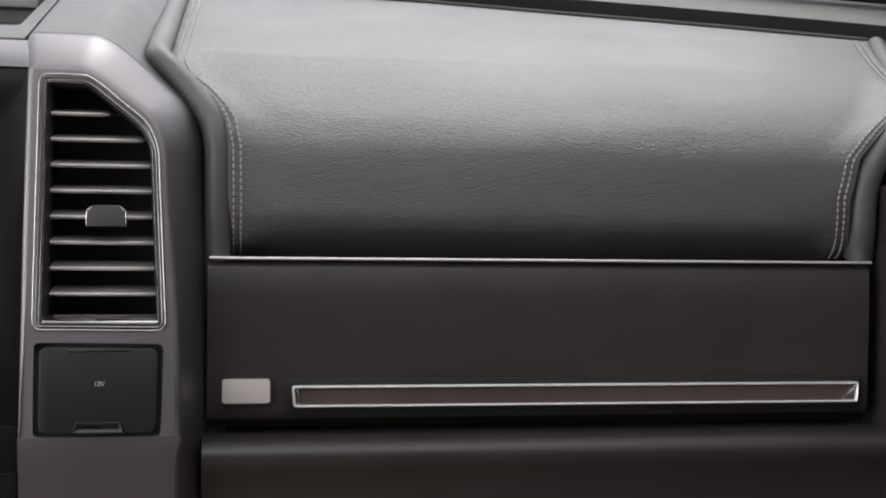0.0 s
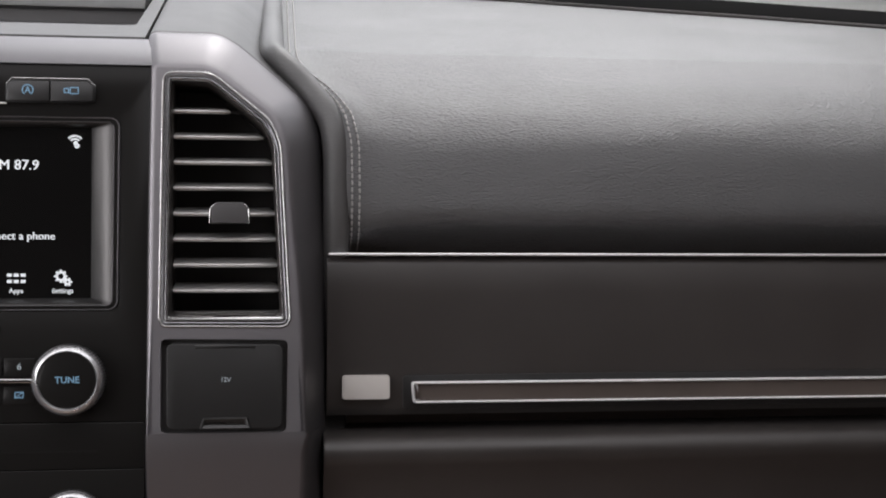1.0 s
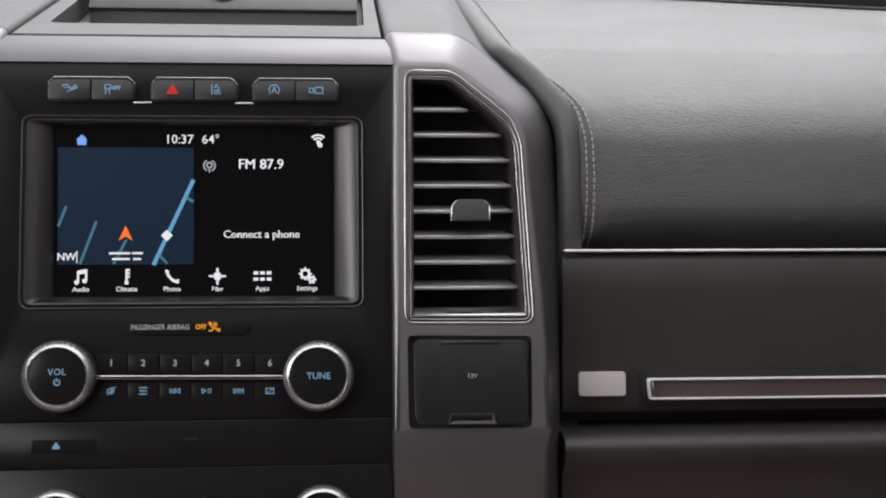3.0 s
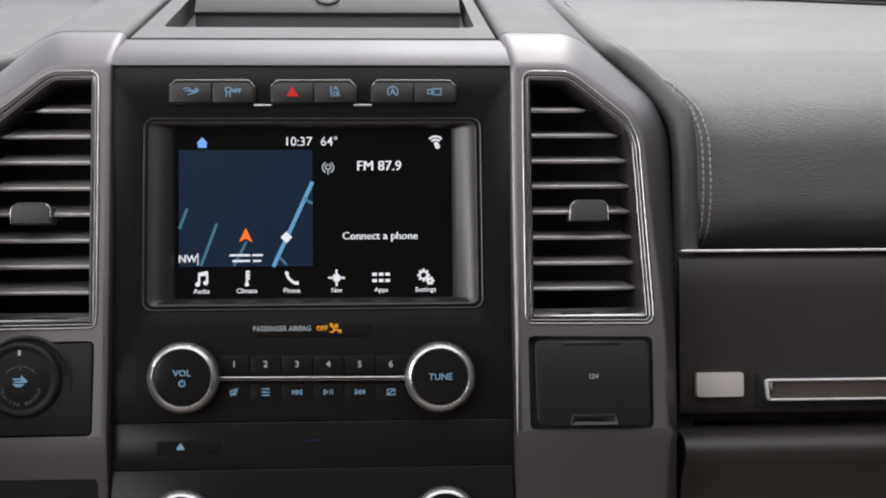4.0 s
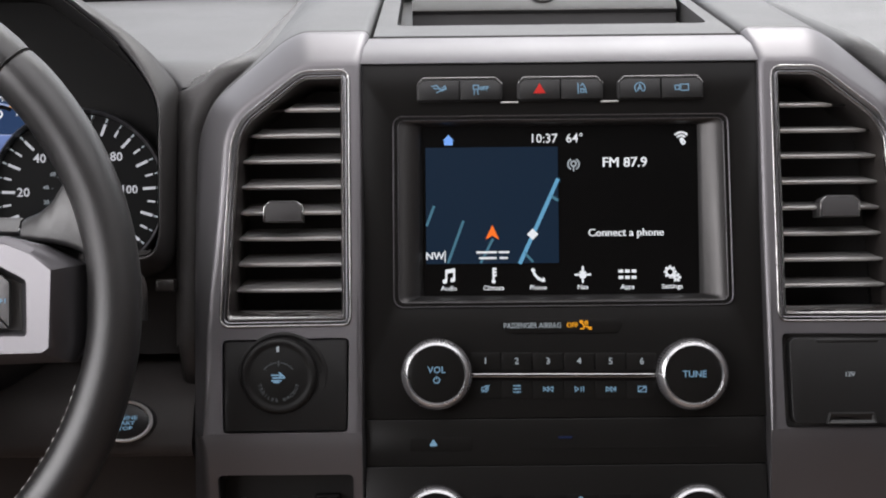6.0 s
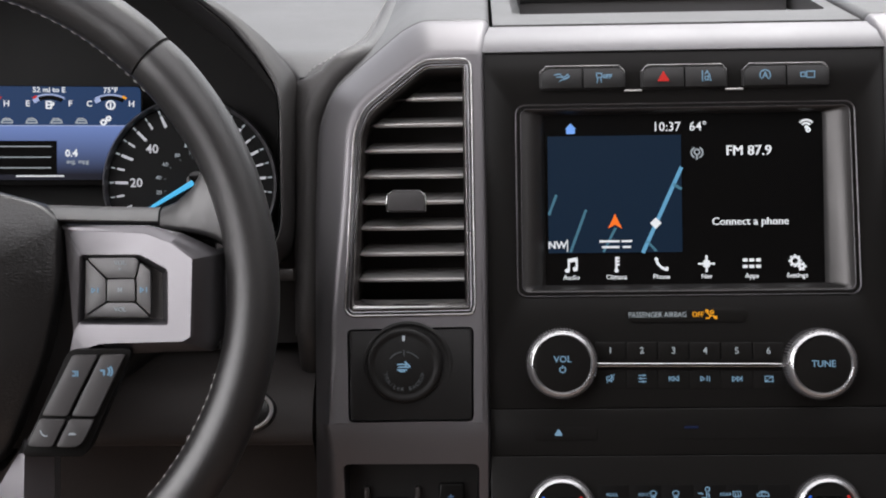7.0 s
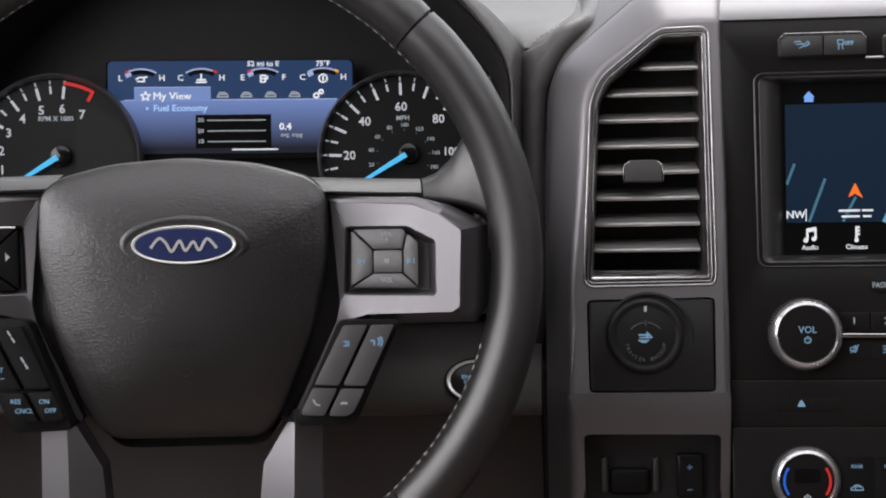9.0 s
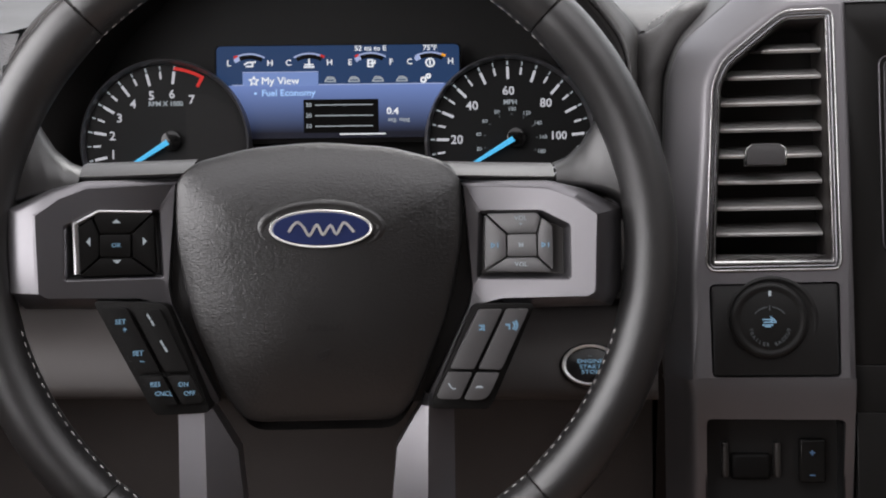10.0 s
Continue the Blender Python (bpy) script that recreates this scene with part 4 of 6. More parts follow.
def brake_switches():
    t = thing("trailer_brake_panel", (-0.172, -0.01, -0.215), "recessed black switch panel with a plus and minus key", "switch panel")
    part("tray", plate([(-0.2145, -0.2160), (-0.1300, -0.2160), (-0.1300, -0.1590), (-0.2145, -0.1590)], -0.004, 0.0), HARD, t)
    part("rim", loft([[(x, y, z) for x, z in rrect(-0.2140 + k, -0.1306 - k, -0.2156 + k, -0.1592 - k, 0.004)] for y, k in ((-0.0190, 0.0002), (-0.0180, 0.0010), (-0.0150, 0.0016), (-0.003, 0.0022))]), HARD, t, "black rim of the recess", angle=60)
    part("lever_guide", box(-0.2030, -0.1990, -0.011, -0.003, -0.1980, -0.1760, 0.0016, 3), SOFT, t, "dark lever guide")
    part("lever_guide", box(-0.1715, -0.1675, -0.011, -0.003, -0.1980, -0.1760, 0.0016, 3), SOFT, t, "dark lever guide")
    part("slider", box(-0.1975, -0.1730, -0.009, -0.003, -0.2000, -0.1830, 0.003, 3), DULL, t, "black slider")
    k = part("key", box(-0.1565, -0.1405, -0.011, -0.003, -0.2010, -0.1740, 0.0018, 3), GLOSS, t, "rocker key")
    part("plus_sign", strokes([[(-0.5, 0), (0.5, 0)], [(0, -0.5), (0, 0.5)]], -0.1488, -0.1822, 0.0030, -0.0116, 0.22), W_DIMBLUE, k)
    part("minus_sign", strokes([[(-0.5, 0), (0.5, 0)]], -0.1488, -0.1960, 0.0030, -0.0116, 0.22), W_DIMBLUE, k)


outlet_cover()
trailer_knob()
brake_switches()

# ---- passenger side ----
PROFILE = [(0.0400, -0.0225), (0.0250, -0.0160), (0.0142, -0.0020), (0.0092, 0.0200), (0.0105, 0.0480), (0.0175, 0.0690), (0.0300, 0.0860), (0.0500, 0.1005), (0.0750, 0.1125), (0.1000, 0.1220)]
INLAND = [(0.0500, -0.0225), (0.0300, -0.0110), (0.0128, -0.0005), (0.0104, 0.0200), (0.0136, 0.0465), (0.0212, 0.0638), (0.0335, 0.0782), (0.0522, 0.0938), (0.0755, 0.1086), (0.1000, 0.1220)]
PAD_L = (0.2435, 0.2435, 0.2435, 0.2435, 0.2430, 0.2385, 0.2260, 0.2100, 0.2045, 0.2040)
PAD_R = (0.6840, 0.6810, 0.6775, 0.6762, 0.6840, 0.7045, 0.7270, 0.7420, 0.7500, 0.7560)
RISE = 0.344


def lerp_table(table, s):
    i = max(0, min(len(table) - 2, int(s)))
    return table[i] + (table[i + 1] - table[i]) * (s - i)


def curve_table(table, s):
    """Smooth reading of a table between its entries."""
    i = max(0, min(len(table) - 2, int(s)))
    w = s - i
    a, b, c, d = table[max(i - 1, 0)], table[i], table[i + 1], table[min(i + 2, len(table) - 1)]
    return 0.5 * (2 * b + (c - a) * w + (2 * a - 5 * b + 4 * c - d) * w ** 2 + (3 * b - a - 3 * c + d) * w ** 3)


def rear(x):
    """Where the dashboard's top ends under the windscreen."""
    x = abs(x)
    pts = [(0.0, 0.465), (0.2, 0.455), (0.43, 0.410), (0.56, 0.364), (0.66, 0.333), (0.76, 0.296), (0.84, 0.264), (1.0, 0.20)]
    for (a, ya), (b, yb) in zip(pts, pts[1:]):
        if x <= b:
            return ya + (yb - ya) * (x - a) / (b - a)
    return pts[-1][1]


def pad_point(u, s, lift=0.0):
    """A point of the passenger pad: u from its inner to its outer edge, s along the profile, past 9 onto the top."""
    k = min(s, 9.0)
    ys, zs = [p[0] for p in PROFILE], [p[1] for p in PROFILE]
    xl, xr = lerp_table(PAD_L, k), lerp_table(PAD_R, k)
    away = min(1.0, min(u, 1 - u) * (xr - xl) / 0.035)
    away *= away * (3 - 2 * away)
    ys = [a + (b[0] - a) * away for a, b in zip(ys, INLAND)]
    zs = [a + (b[1] - a) * away for a, b in zip(zs, INLAND)]
    y, z = curve_table(ys, k), curve_table(zs, k)
    if s > 9:
        w = (s - 9) / 6
        xl, xr = 0.2040 + 0.003 * w, 0.7560 + 0.068 * w
        x = xl + (xr - xl) * u
        y = 0.1 + (rear(x) - 0.1) * w
        z = 0.122 + RISE * (y - 0.1)
        return Vector((x, y - lift * 0.325, z + lift * 0.946))
    x = xl + (xr - xl) * u
    d = Vector((curve_table(ys, min(k + 0.3, 9)) - curve_table(ys, max(k - 0.3, 0)), curve_table(zs, min(k + 0.3, 9)) - curve_table(zs, max(k - 0.3, 0)))).normalized()
    return Vector((x, y - d.y * lift, z + d.x * lift))


def passenger_pad():
    t = thing("passenger_dash_pad", (0.46, 0.1, -0.0225), "grained dark grey leather dashboard pad with double grey stitching", "dashboard pad")
    rows = []
    for i in range(91):
        s = i / 6
        if s > 15:
            break
        row = []
        for j in range(61):
            p = pad_point(j / 60, s, 0.0012 * math.sin(math.pi * min(1, j / 9)))
            p.y += 0.0006 * noise.noise(Vector((p.x * 9, s * 0.8, 0)))
            row.append(p)
        rows.append(row)
    part("leather", loft(rows, closed=False), PAD, t, "grained leather", angle=80)
    for off in (0.0052, 0.0100):
        path = []
        for i in range(60):
            s = 0.35 + i * 0.23
            w = lerp_table(PAD_R, min(s, 9)) - lerp_table(PAD_L, min(s, 9))
            path.append(pad_point(off / w, s, 0.0012))
        part("stitching", stitch_row(smooth_path(path, 2), 0.0034, 0.0011), THREAD, t, "grey thread", kind="stuff")
        path = []
        for i in range(64):
            s = 0.35 + i * 0.225
            w = lerp_table(PAD_R, min(s, 9)) - lerp_table(PAD_L, min(s, 9))
            path.append(pad_point(1 - off / w, s, 0.0012))
        part("stitching", stitch_row(smooth_path(path, 2), 0.0034, 0.0011), THREAD, t, "grey thread", kind="stuff")
    inner = [(0.2385, 0.040, -0.140), (0.2385, 0.024, -0.050), (0.2385, 0.018, -0.018), (0.2385, 0.0150, 0.010), (0.2380, 0.0150, 0.045), (0.2335, 0.0200, 0.066), (0.2190, 0.0300, 0.0870), (0.2035, 0.0400, 0.1040), (0.1975, 0.0550, 0.1125), (0.1970, 0.1000, 0.1285), (0.1975, 0.2200, 0.1680), (0.1990, 0.4400, 0.2430)]
    part("edge_roll", tube(smooth_path(inner, 8), 0.0085, 16), ROLL_HIDE, t, "padded leather edge roll", angle=80)
    outer = [(0.6905, 0.026, -0.021), (0.6890, 0.0185, 0.000), (0.6895, 0.0175, 0.022), (0.6970, 0.0180, 0.045), (0.7160, 0.0230, 0.0655), (0.7380, 0.0350, 0.0810), (0.7520, 0.0550, 0.0940), (0.7650, 0.1000, 0.1150), (0.8030, 0.2000, 0.1500), (0.8320, 0.2700, 0.1750)]
    part("edge_roll", tube(smooth_path(outer, 8), 0.0100, 16), ROLL_HIDE, t, "padded leather edge roll", angle=80)
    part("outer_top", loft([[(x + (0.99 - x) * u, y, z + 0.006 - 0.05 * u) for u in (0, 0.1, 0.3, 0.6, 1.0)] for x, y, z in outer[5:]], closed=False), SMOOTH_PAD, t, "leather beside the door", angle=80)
    part("rear_edge", tube([pad_point(j / 30, 15, 0.001) for j in range(31)], 0.0022, 8), SOFT, t, "thin rear edge bead")
    return t


def glove_box():
    t = thing("glove_box", (0.46, 0.012, -0.30), "black soft-touch glove box with a slim chrome-framed handle", "glove box")
    door = [(0.030, -0.0262), (0.0150, -0.0266), (0.0120, -0.0280), (0.0104, -0.0316), (0.0102, -0.050), (0.0112, -0.080), (0.0125, -0.104), (0.0130, -0.124), (0.0170, -0.1300), (0.030, -0.1305)]
    xs = [0.2325 + (0.6910 - 0.2325) * j / 24 for j in range(25)]
    part("door", loft([[(x, y, z) for y, z in door] for x in xs], (True, True), closed=False), SOFT, t, "black door face", angle=45)
    knee = [(0.050, -0.1390), (0.024, -0.1400), (0.0060, -0.1408), (-0.0055, -0.1430), (-0.0100, -0.1470), (-0.0112, -0.1530), (-0.0075, -0.1600), (0.0010, -0.1680), (0.0060, -0.1850), (0.020, -0.23), (0.045, -0.30)]
    part("lower_panel", loft([[(x, y, z) for y, z in knee] for x in [0.2300 + 0.0207 * j for j in range(24)]], (True, True), closed=False), SOFT, t, "rounded lower knee panel", angle=50)
    part("chrome_strip", box(0.2333, 0.6915, 0.0065, 0.020, -0.0256, -0.0238, 0.0007), STRIP, t, "thin chrome strip")
    # handle: chrome frame, brown inlay
    y = 0.0120
    out = [(0.2872, -0.1078), (0.6822, -0.1080), (0.6810, -0.1224), (0.2885, -0.1220)]
    o, i = rounded(out, 0.0022, 3), inset(rounded(out, 0.0022, 3), 0.0016)
    h = part("handle_frame", ring_frame(o, i, y - 0.0048, y + 0.004, 0.0006), STRIP, t, "fine chrome frame", angle=60)
    part("inlay", plate(i, y - 0.0030, y + 0.003), BROWN, h, "dark brown inlay")
    part("end_cap", plate([(0.2885, -0.1196), (0.2925, -0.1196), (0.2915, -0.1096), (0.2885, -0.1096)], y - 0.0046, y, (), 0.0005), CHROME, h, "chrome end")
    part("end_cap", plate([(0.6690, -0.1204), (0.6790, -0.1204), (0.6790, -0.1096), (0.6760, -0.1130)], y - 0.0046, y, (), 0.0005), CHROME, h, "chrome end")
    part("handle_backing", plate(rrect(0.2820, 0.6860, -0.1262, -0.1036, 0.003), y - 0.0012, y + 0.003, (), 0.0006), HARD, t, "black handle backing")
    return t


passenger_pad()
glove_box()
solid("beige_tile", (0.2577, 0.010, -0.119), plate(rrect(0.2424, 0.2732, -0.1190, -0.1034, 0.0022), 0.0085, 0.014, (), 0.0012, 3), TILE, "small blank beige lamp lens beside the glove box handle", "lens")
solid("door_panel", (0.72, 0.0, -0.3), loft([[(x, y, z) for x, y in ((0.703, -0.02), (0.700, 0.01), (0.706, 0.05), (0.78, 0.06))] for z in (-0.30, -0.14, -0.02, 0.03)], closed=False), SOFT, "dark side panel beyond the glove box", "side panel")
solid("pillar_infill", (0.225, 0.03, -0.26), box(0.205, 0.246, 0.028, 0.05, -0.30, 0.07, 0.004), DARK, "dark gap filler beside the pillar", "trim")


# ---- top of the dashboard ----
def dash_top():
    t = thing("centre_dash_top", (CX, 0.2, 0.11), "grey moulded dashboard top with an open tray and lidded bin", "dashboard top")
    zt = lambda y: 0.1150 + 0.364 * (y - 0.019)
    tray = [(-0.1057, 0.0625), (0.1055, 0.0625), (0.1085, 0.30), (-0.1080, 0.30)]
    bm = plate([(-0.1195, 0.0196), (0.1155, 0.0196), (0.1165, 0.465), (-0.1205, 0.465)], 0.0, -0.019, [rounded(tray, 0.008)], 0.0)
    for v in bm.verts:
        x, d, y = v.co
        v.co = Vector((x, y, zt(y) + d))
    part("cover", bm, GREYTOP, t, "grey plastic cover")
    bm = plate(tray, 0.0, -0.004)
    for v in bm.verts:
        x, d, y = v.co
        v.co = Vector((x, y, zt(y) - 0.017 + d))
    part("tray_floor", bm, GREYTOP, t, "grey tray floor")
    lid_prof = [(0.1700, 0.1480), (0.1640, 0.1480), (0.1632, 0.1602), (0.1600, 0.1606), (0.1582, 0.1616), (0.1592, 0.1635), (0.1850, 0.1905), (0.1890, 0.1935), (0.40, 0.262), (0.40, 0.22)]
    lid = part("lid", loft([[(x, y, z) for y, z in lid_prof] for x in (-0.0975, -0.0955, -0.045, CX, 0.048, 0.1005, 0.1025)], (True, True)), GREYTOP, t, "grey bin lid", angle=30)
    bm = lathe([(0.0100, 0.0015), (0.0098, -0.0012), (0.0090, -0.0018), (0.0080, -0.0012), (0.0070, -0.0006), (0.0001, -0.0006)], 0, 0, 40)
    bmesh.ops.transform(bm, matrix=Matrix.Translation((0.0018, 0.1706, 0.1757)) @ Matrix.Rotation(radians(-43), 4, "X"), verts=bm.verts)
    part("catch", bm, SOFT, lid, "round catch", angle=25)
    for s, nm in ((1, "right"), (-1, "left")):
        f = (lambda p: p) if s > 0 else mirror
        pts = rounded(f(BACK), (0.006, 0.006, 0.007, 0.012, 0.014, 0.03, 0.03, 0.003, 0.003, 0.03), 6)
        rings = []
        for y, k in ((0.030, 0.0040), (0.0200, 0.0020), (0.0196, 0.0006), (0.0204, 0.0001), (0.024, 0.0), (0.10, 0.0), (0.25, 0.0), (0.46, 0.0)):
            rings.append([(x, y, z + 0.364 * (y - 0.0196)) for x, z in inset(pts, k)])
        part("shoulder_cover", loft(rings), GREYTOP, t, "grey shoulder behind the pillar", angle=40)
    part("filler", box(-0.21, 0.206, 0.05, 0.40, -0.05, 0.09, 0.003), DARK, t)
    return t


def driver_top():
    """Leather on the driver's side: the wedge beside the hood, its roll and stitching, and the column below."""
    t = thing("driver_dash_pad", (-0.3, 0.2, -0.06), "dark grey leather dashboard pad beside the instrument hood", "dashboard pad")
    side = ((0.060, -0.2503), (0.0865, -0.2485), (0.1095, -0.2670), (0.1279, -0.2886), (0.1457, -0.3145), (0.30, -0.50))
    seam = ((0.0405, -0.2475), (0.0440, -0.2385), (0.050, -0.2285), (0.060, -0.2190), (0.080, -0.2125), (0.12, -0.2075), (0.46, -0.2070))
    between = lambda table, v: next(a[1] + (b[1] - a[1]) * (v - a[0]) / (b[0] - a[0]) for a, b in zip(table, table[1:]) if v <= b[0])
    top_z = lambda y: 0.0890 + RISE * (y - 0.0085) - 0.0132 * max(0.0, 1 - (y - 0.0405) / 0.028) ** 2
    rows = []
    for i in range(33):
        y = 0.0405 + (0.452 - 0.0405) * (i / 32) ** 1.6
        z = top_z(y)
        xa = between(side, z) + 0.0010 - 0.20 * (y - 0.0405) - 0.45 * max(0.0, y - 0.146)
        xb = max(xa + 0.0010, between(seam, y) + 0.004)
        rows.append([(xa + (xb - xa) * u, y, z - dz) for u, dz in ((0, 0.0060), (0.01, 0.0028), (0.03, 0.0008), (0.08, 0.0), (0.2, 0.0), (0.4, 0.0), (0.6, 0.0), (0.8, 0.0002), (0.9, 0.0012), (1.0, 0.004))])
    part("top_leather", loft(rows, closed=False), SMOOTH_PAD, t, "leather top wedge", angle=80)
    roll = [(-0.1990, 0.4400, 0.2370), (-0.1990, 0.2200, 0.1610), (-0.1995, 0.1200, 0.1255), (-0.2050, 0.0750, 0.1075), (-0.2110, 0.0570, 0.1015), (-0.2215, 0.0460, 0.0935), (-0.2315, 0.0425, 0.0800), (-0.2390, 0.0415, 0.0640), (-0.2420, 0.0415, 0.0450), (-0.2425, 0.0420, -0.0500), (-0.2425, 0.0440, -0.0800), (-0.2425, 0.0560, -0.1020), (-0.2425, 0.0800, -0.1250)]
    path = smooth_path(roll, 8)
    part("edge_roll", tube(path, 0.0086, 18), DRIVER_HIDE_SHADE, t, "padded leather edge roll", angle=80)
    st = [(between(seam, y) - (0.0012 if y < 0.046 else 0.0036), y, top_z(y) + 0.0009) for y in (0.043, 0.046, 0.049, 0.053, 0.058, 0.064, 0.072, 0.08, 0.09, 0.105, 0.12, 0.16, 0.22, 0.30, 0.38, 0.44)]
    part("stitching", stitch_row(smooth_path(st, 4), 0.0030, 0.0018, 0.00042), THREAD, t, "grey thread", kind="stuff")
    lead = [((-0.2520, 0.041, z), c) for z, c in ((-0.085, (-0.2425, 0.0440, -0.085)), (-0.05, (-0.2425, 0.0420, -0.05)), (-0.02, (-0.2425, 0.0420, -0.02)), (0.03, (-0.2422, 0.0416, 0.03)), (0.06, (-0.2398, 0.0415, 0.0605)), (0.075, (-0.2340, 0.0420, 0.0755)), (0.0830, (-0.2325, 0.0422, 0.0785)))]
    lead += [((between(seam, y) - 0.0005, y, top_z(y) - 0.0022), c) for y, c in ((0.0408, (-0.2315, 0.0425, 0.0800)), (0.044, (-0.2265, 0.0440, 0.0870)), (0.050, (-0.2215, 0.0460, 0.0935)), (0.060, (-0.2110, 0.0570, 0.1015)), (0.080, (-0.2050, 0.0750, 0.1075)), (0.12, (-0.1995, 0.1200, 0.1255)))]
    rings = []
    for s, c in lead:
        s, e = Vector(s), Vector(c) + Vector((-0.0020, -0.0076, 0.0030))
        rings.append([s.lerp(e, u) + Vector((0, -0.0016, 0.0012)) * math.sin(math.pi * u) for u in (0, 0.1, 0.25, 0.5, 0.75, 1.0)])
    part("side_leather", loft(rings, closed=False), DRIVER_HIDE_SHADE, t, "leather strip beside the pillar", angle=80)
    left = []
    for i in range(13):
        w = i / 12
        y = 0.030 + (0.40 - 0.030) * w
        z = 0.0905 + RISE * (y - 0.0085)
        xa = -0.682 + 0.30 * (y - 0.030)
        left.append([(xa + (-0.95 - xa) * j / 10, y, z) for j in range(11)])
    part("outer_leather", loft(left, closed=False), SOFT, t, "leather top beside the door", angle=80)
    part("outer_face", loft([[(x, y, z) for y, z in ((0.031, 0.0975), (0.022, 0.085), (0.016, 0.05), (0.018, -0.06))] for x in (-0.672, -0.80, -0.95)], closed=False), PAD, t, angle=80)
    return t


dash_top()
driver_top()


# ---- under the windscreen ----
def cowl():
    xs = [-0.95 + 1.95 * j / 40 for j in range(41)]
    edge = lambda dy, dz: [(x, rear(x) + dy, 0.122 + RISE * (rear(x) - 0.1) + dz) for x in xs]
    solid("black_glass_band", (0, 0.45, 0.22), loft([edge(0.004, -0.010), edge(0.006, 0.002), edge(0.014, 0.019), edge(0.016, 0.010)], closed=False), DULL, "black painted band at the foot of the windscreen", "windscreen edge", kind="structure")
    solid("cowl_panel", (0, 0.5, 0.22), loft([edge(0.017, 0.010), edge(0.028, 0.024), edge(0.060, 0.038), edge(0.105, 0.056), edge(0.16, 0.064), edge(0.32, 0.120), edge(0.34, 0.0)], closed=False), COWL, "grey cowl panel outside the windscreen", "cowl", kind="structure")
    t = thing("wiper", (0.6, 0.5, 0.25), "black wiper arm resting on the cowl", "wiper")
    a = [(x, rear(x) + 0.095, 0.122 + RISE * (rear(x) - 0.1) + 0.062) for x in (0.45, 0.55, 0.65, 0.75, 0.85, 0.92)]
    part("arm", tube(a, 0.006, 8), HARD, t)
    part("blade", tube([(x, y + 0.012, z + 0.004) for x, y, z in a], 0.003, 6), DARK, t)


cowl()
GLASSM, _, _, gb = principled("windscreen_glass", (1, 1, 1), 0.0)
gb.inputs["Transmission Weight"].default_value, gb.inputs["IOR"].default_value = 1.0, 1.05
pane = solid("windscreen", (0, 0.4, 0.3), loft([[(x, rear(x) + 0.036 - k * 0.62, 0.122 + RISE * (rear(x) - 0.1) + 0.022 + k * 0.56) for x in [-0.93 + 1.86 * j / 24 for j in range(25)]] for k in (0.0, 0.33, 0.66, 1.0)], closed=False), GLASSM, "clear windscreen over the dashboard", "windscreen", kind="structure")
pane.visible_shadow = False

# ---- instrument cluster ----
HX = -0.465
INNER = [(0.1000, 0.1780), (0.1470, 0.1430), (0.1730, 0.1217), (0.1930, 0.0980), (0.2055, 0.0785), (0.2097, 0.0600), (0.2103, -0.0120), (0.2065, -0.0255), (0.1800, -0.0300)]
OUTER = [(0.1080, 0.1900), (0.1505, 0.1457), (0.1764, 0.1279), (0.1980, 0.1095), (0.2165, 0.0865), (0.2150, 0.0680), (0.2142, -0.0130), (0.2110, -0.0350), (0.1800, -0.0420)]
both = lambda half, r: rounded([(HX + x, z) for x, z in half] + [(HX - x, z) for x, z in half[::-1]], r, 4)
HOOD, RIM = both(INNER, 0.012), both(OUTER, 0.010)


def instrument_hood():
    t = thing("instrument_hood", (HX, 0.06, -0.05), "dark hood with a rounded grey lip round the instruments", "instrument hood")
    front = lambda z: min(0.030, 0.004 + 0.4 * max(0.0, z - 0.05))
    f3 = lambda d, y: [(x, y, z) for x, z in inset(HOOD, d)]
    lipped = lambda d, dy: [(x, front(z) + dy, z) for x, z in inset(HOOD, d)]
    flank = lambda k, dy: [(p[0] + (q[0] - p[0]) * k, front(p[1]) * (1 - k) + 0.037 * k + dy, p[1] + (q[1] - p[1]) * k) for p, q in zip(HOOD, RIM)]
    part("lip", loft([lipped(0.0012, 0.006), lipped(0.0006, 0.0015), flank(0.0, 0.0002), flank(0.08, -0.0022), flank(0.22, -0.0036), flank(0.5, -0.0030), flank(0.8, -0.0012), flank(1.0, 0.0), [(x, 0.041, z) for x, z in inset(RIM, 0.002)]]), HOODSKIN, t, "broad soft lip", angle=85)
    part("tunnel_edge", loft([lipped(0.0020, 0.0050), lipped(0.0022, 0.0100), f3(0.0028, 0.0400)]), SOFT, t, "soft front of the inner walls", angle=30)
    # Rear walls darker than the front edge: the hood's shade is in the colour.
    part("tunnel", loft([f3(0.0030, 0.0390), f3(0.0034, 0.0440), f3(0.0110, 0.1390)]), TUNNEL_SHADE, t, "inner walls, their shade in the colour", angle=30)
    part("mask", plate(inset(HOOD, -0.002), 0.1400, 0.146), DULL, t, "black back plate")
    part("outer_skin", loft([[(x, y, z) for x, z in inset(RIM, k)] for y, k in ((0.040, 0.0020), (0.048, 0.0024), (0.06, 0.0050), (0.10, 0.0080), (0.140, 0.012))]), DARK, t, "dark outer skin")
    return t


CLUSTER = Matrix.Translation((-0.3618, 0.1250, 0.0011)) @ Matrix.Scale(1.0217, 4) @ Matrix.Rotation(radians(8.0), 4, "Z") @ Matrix.Translation((0.36, -0.105, 0))


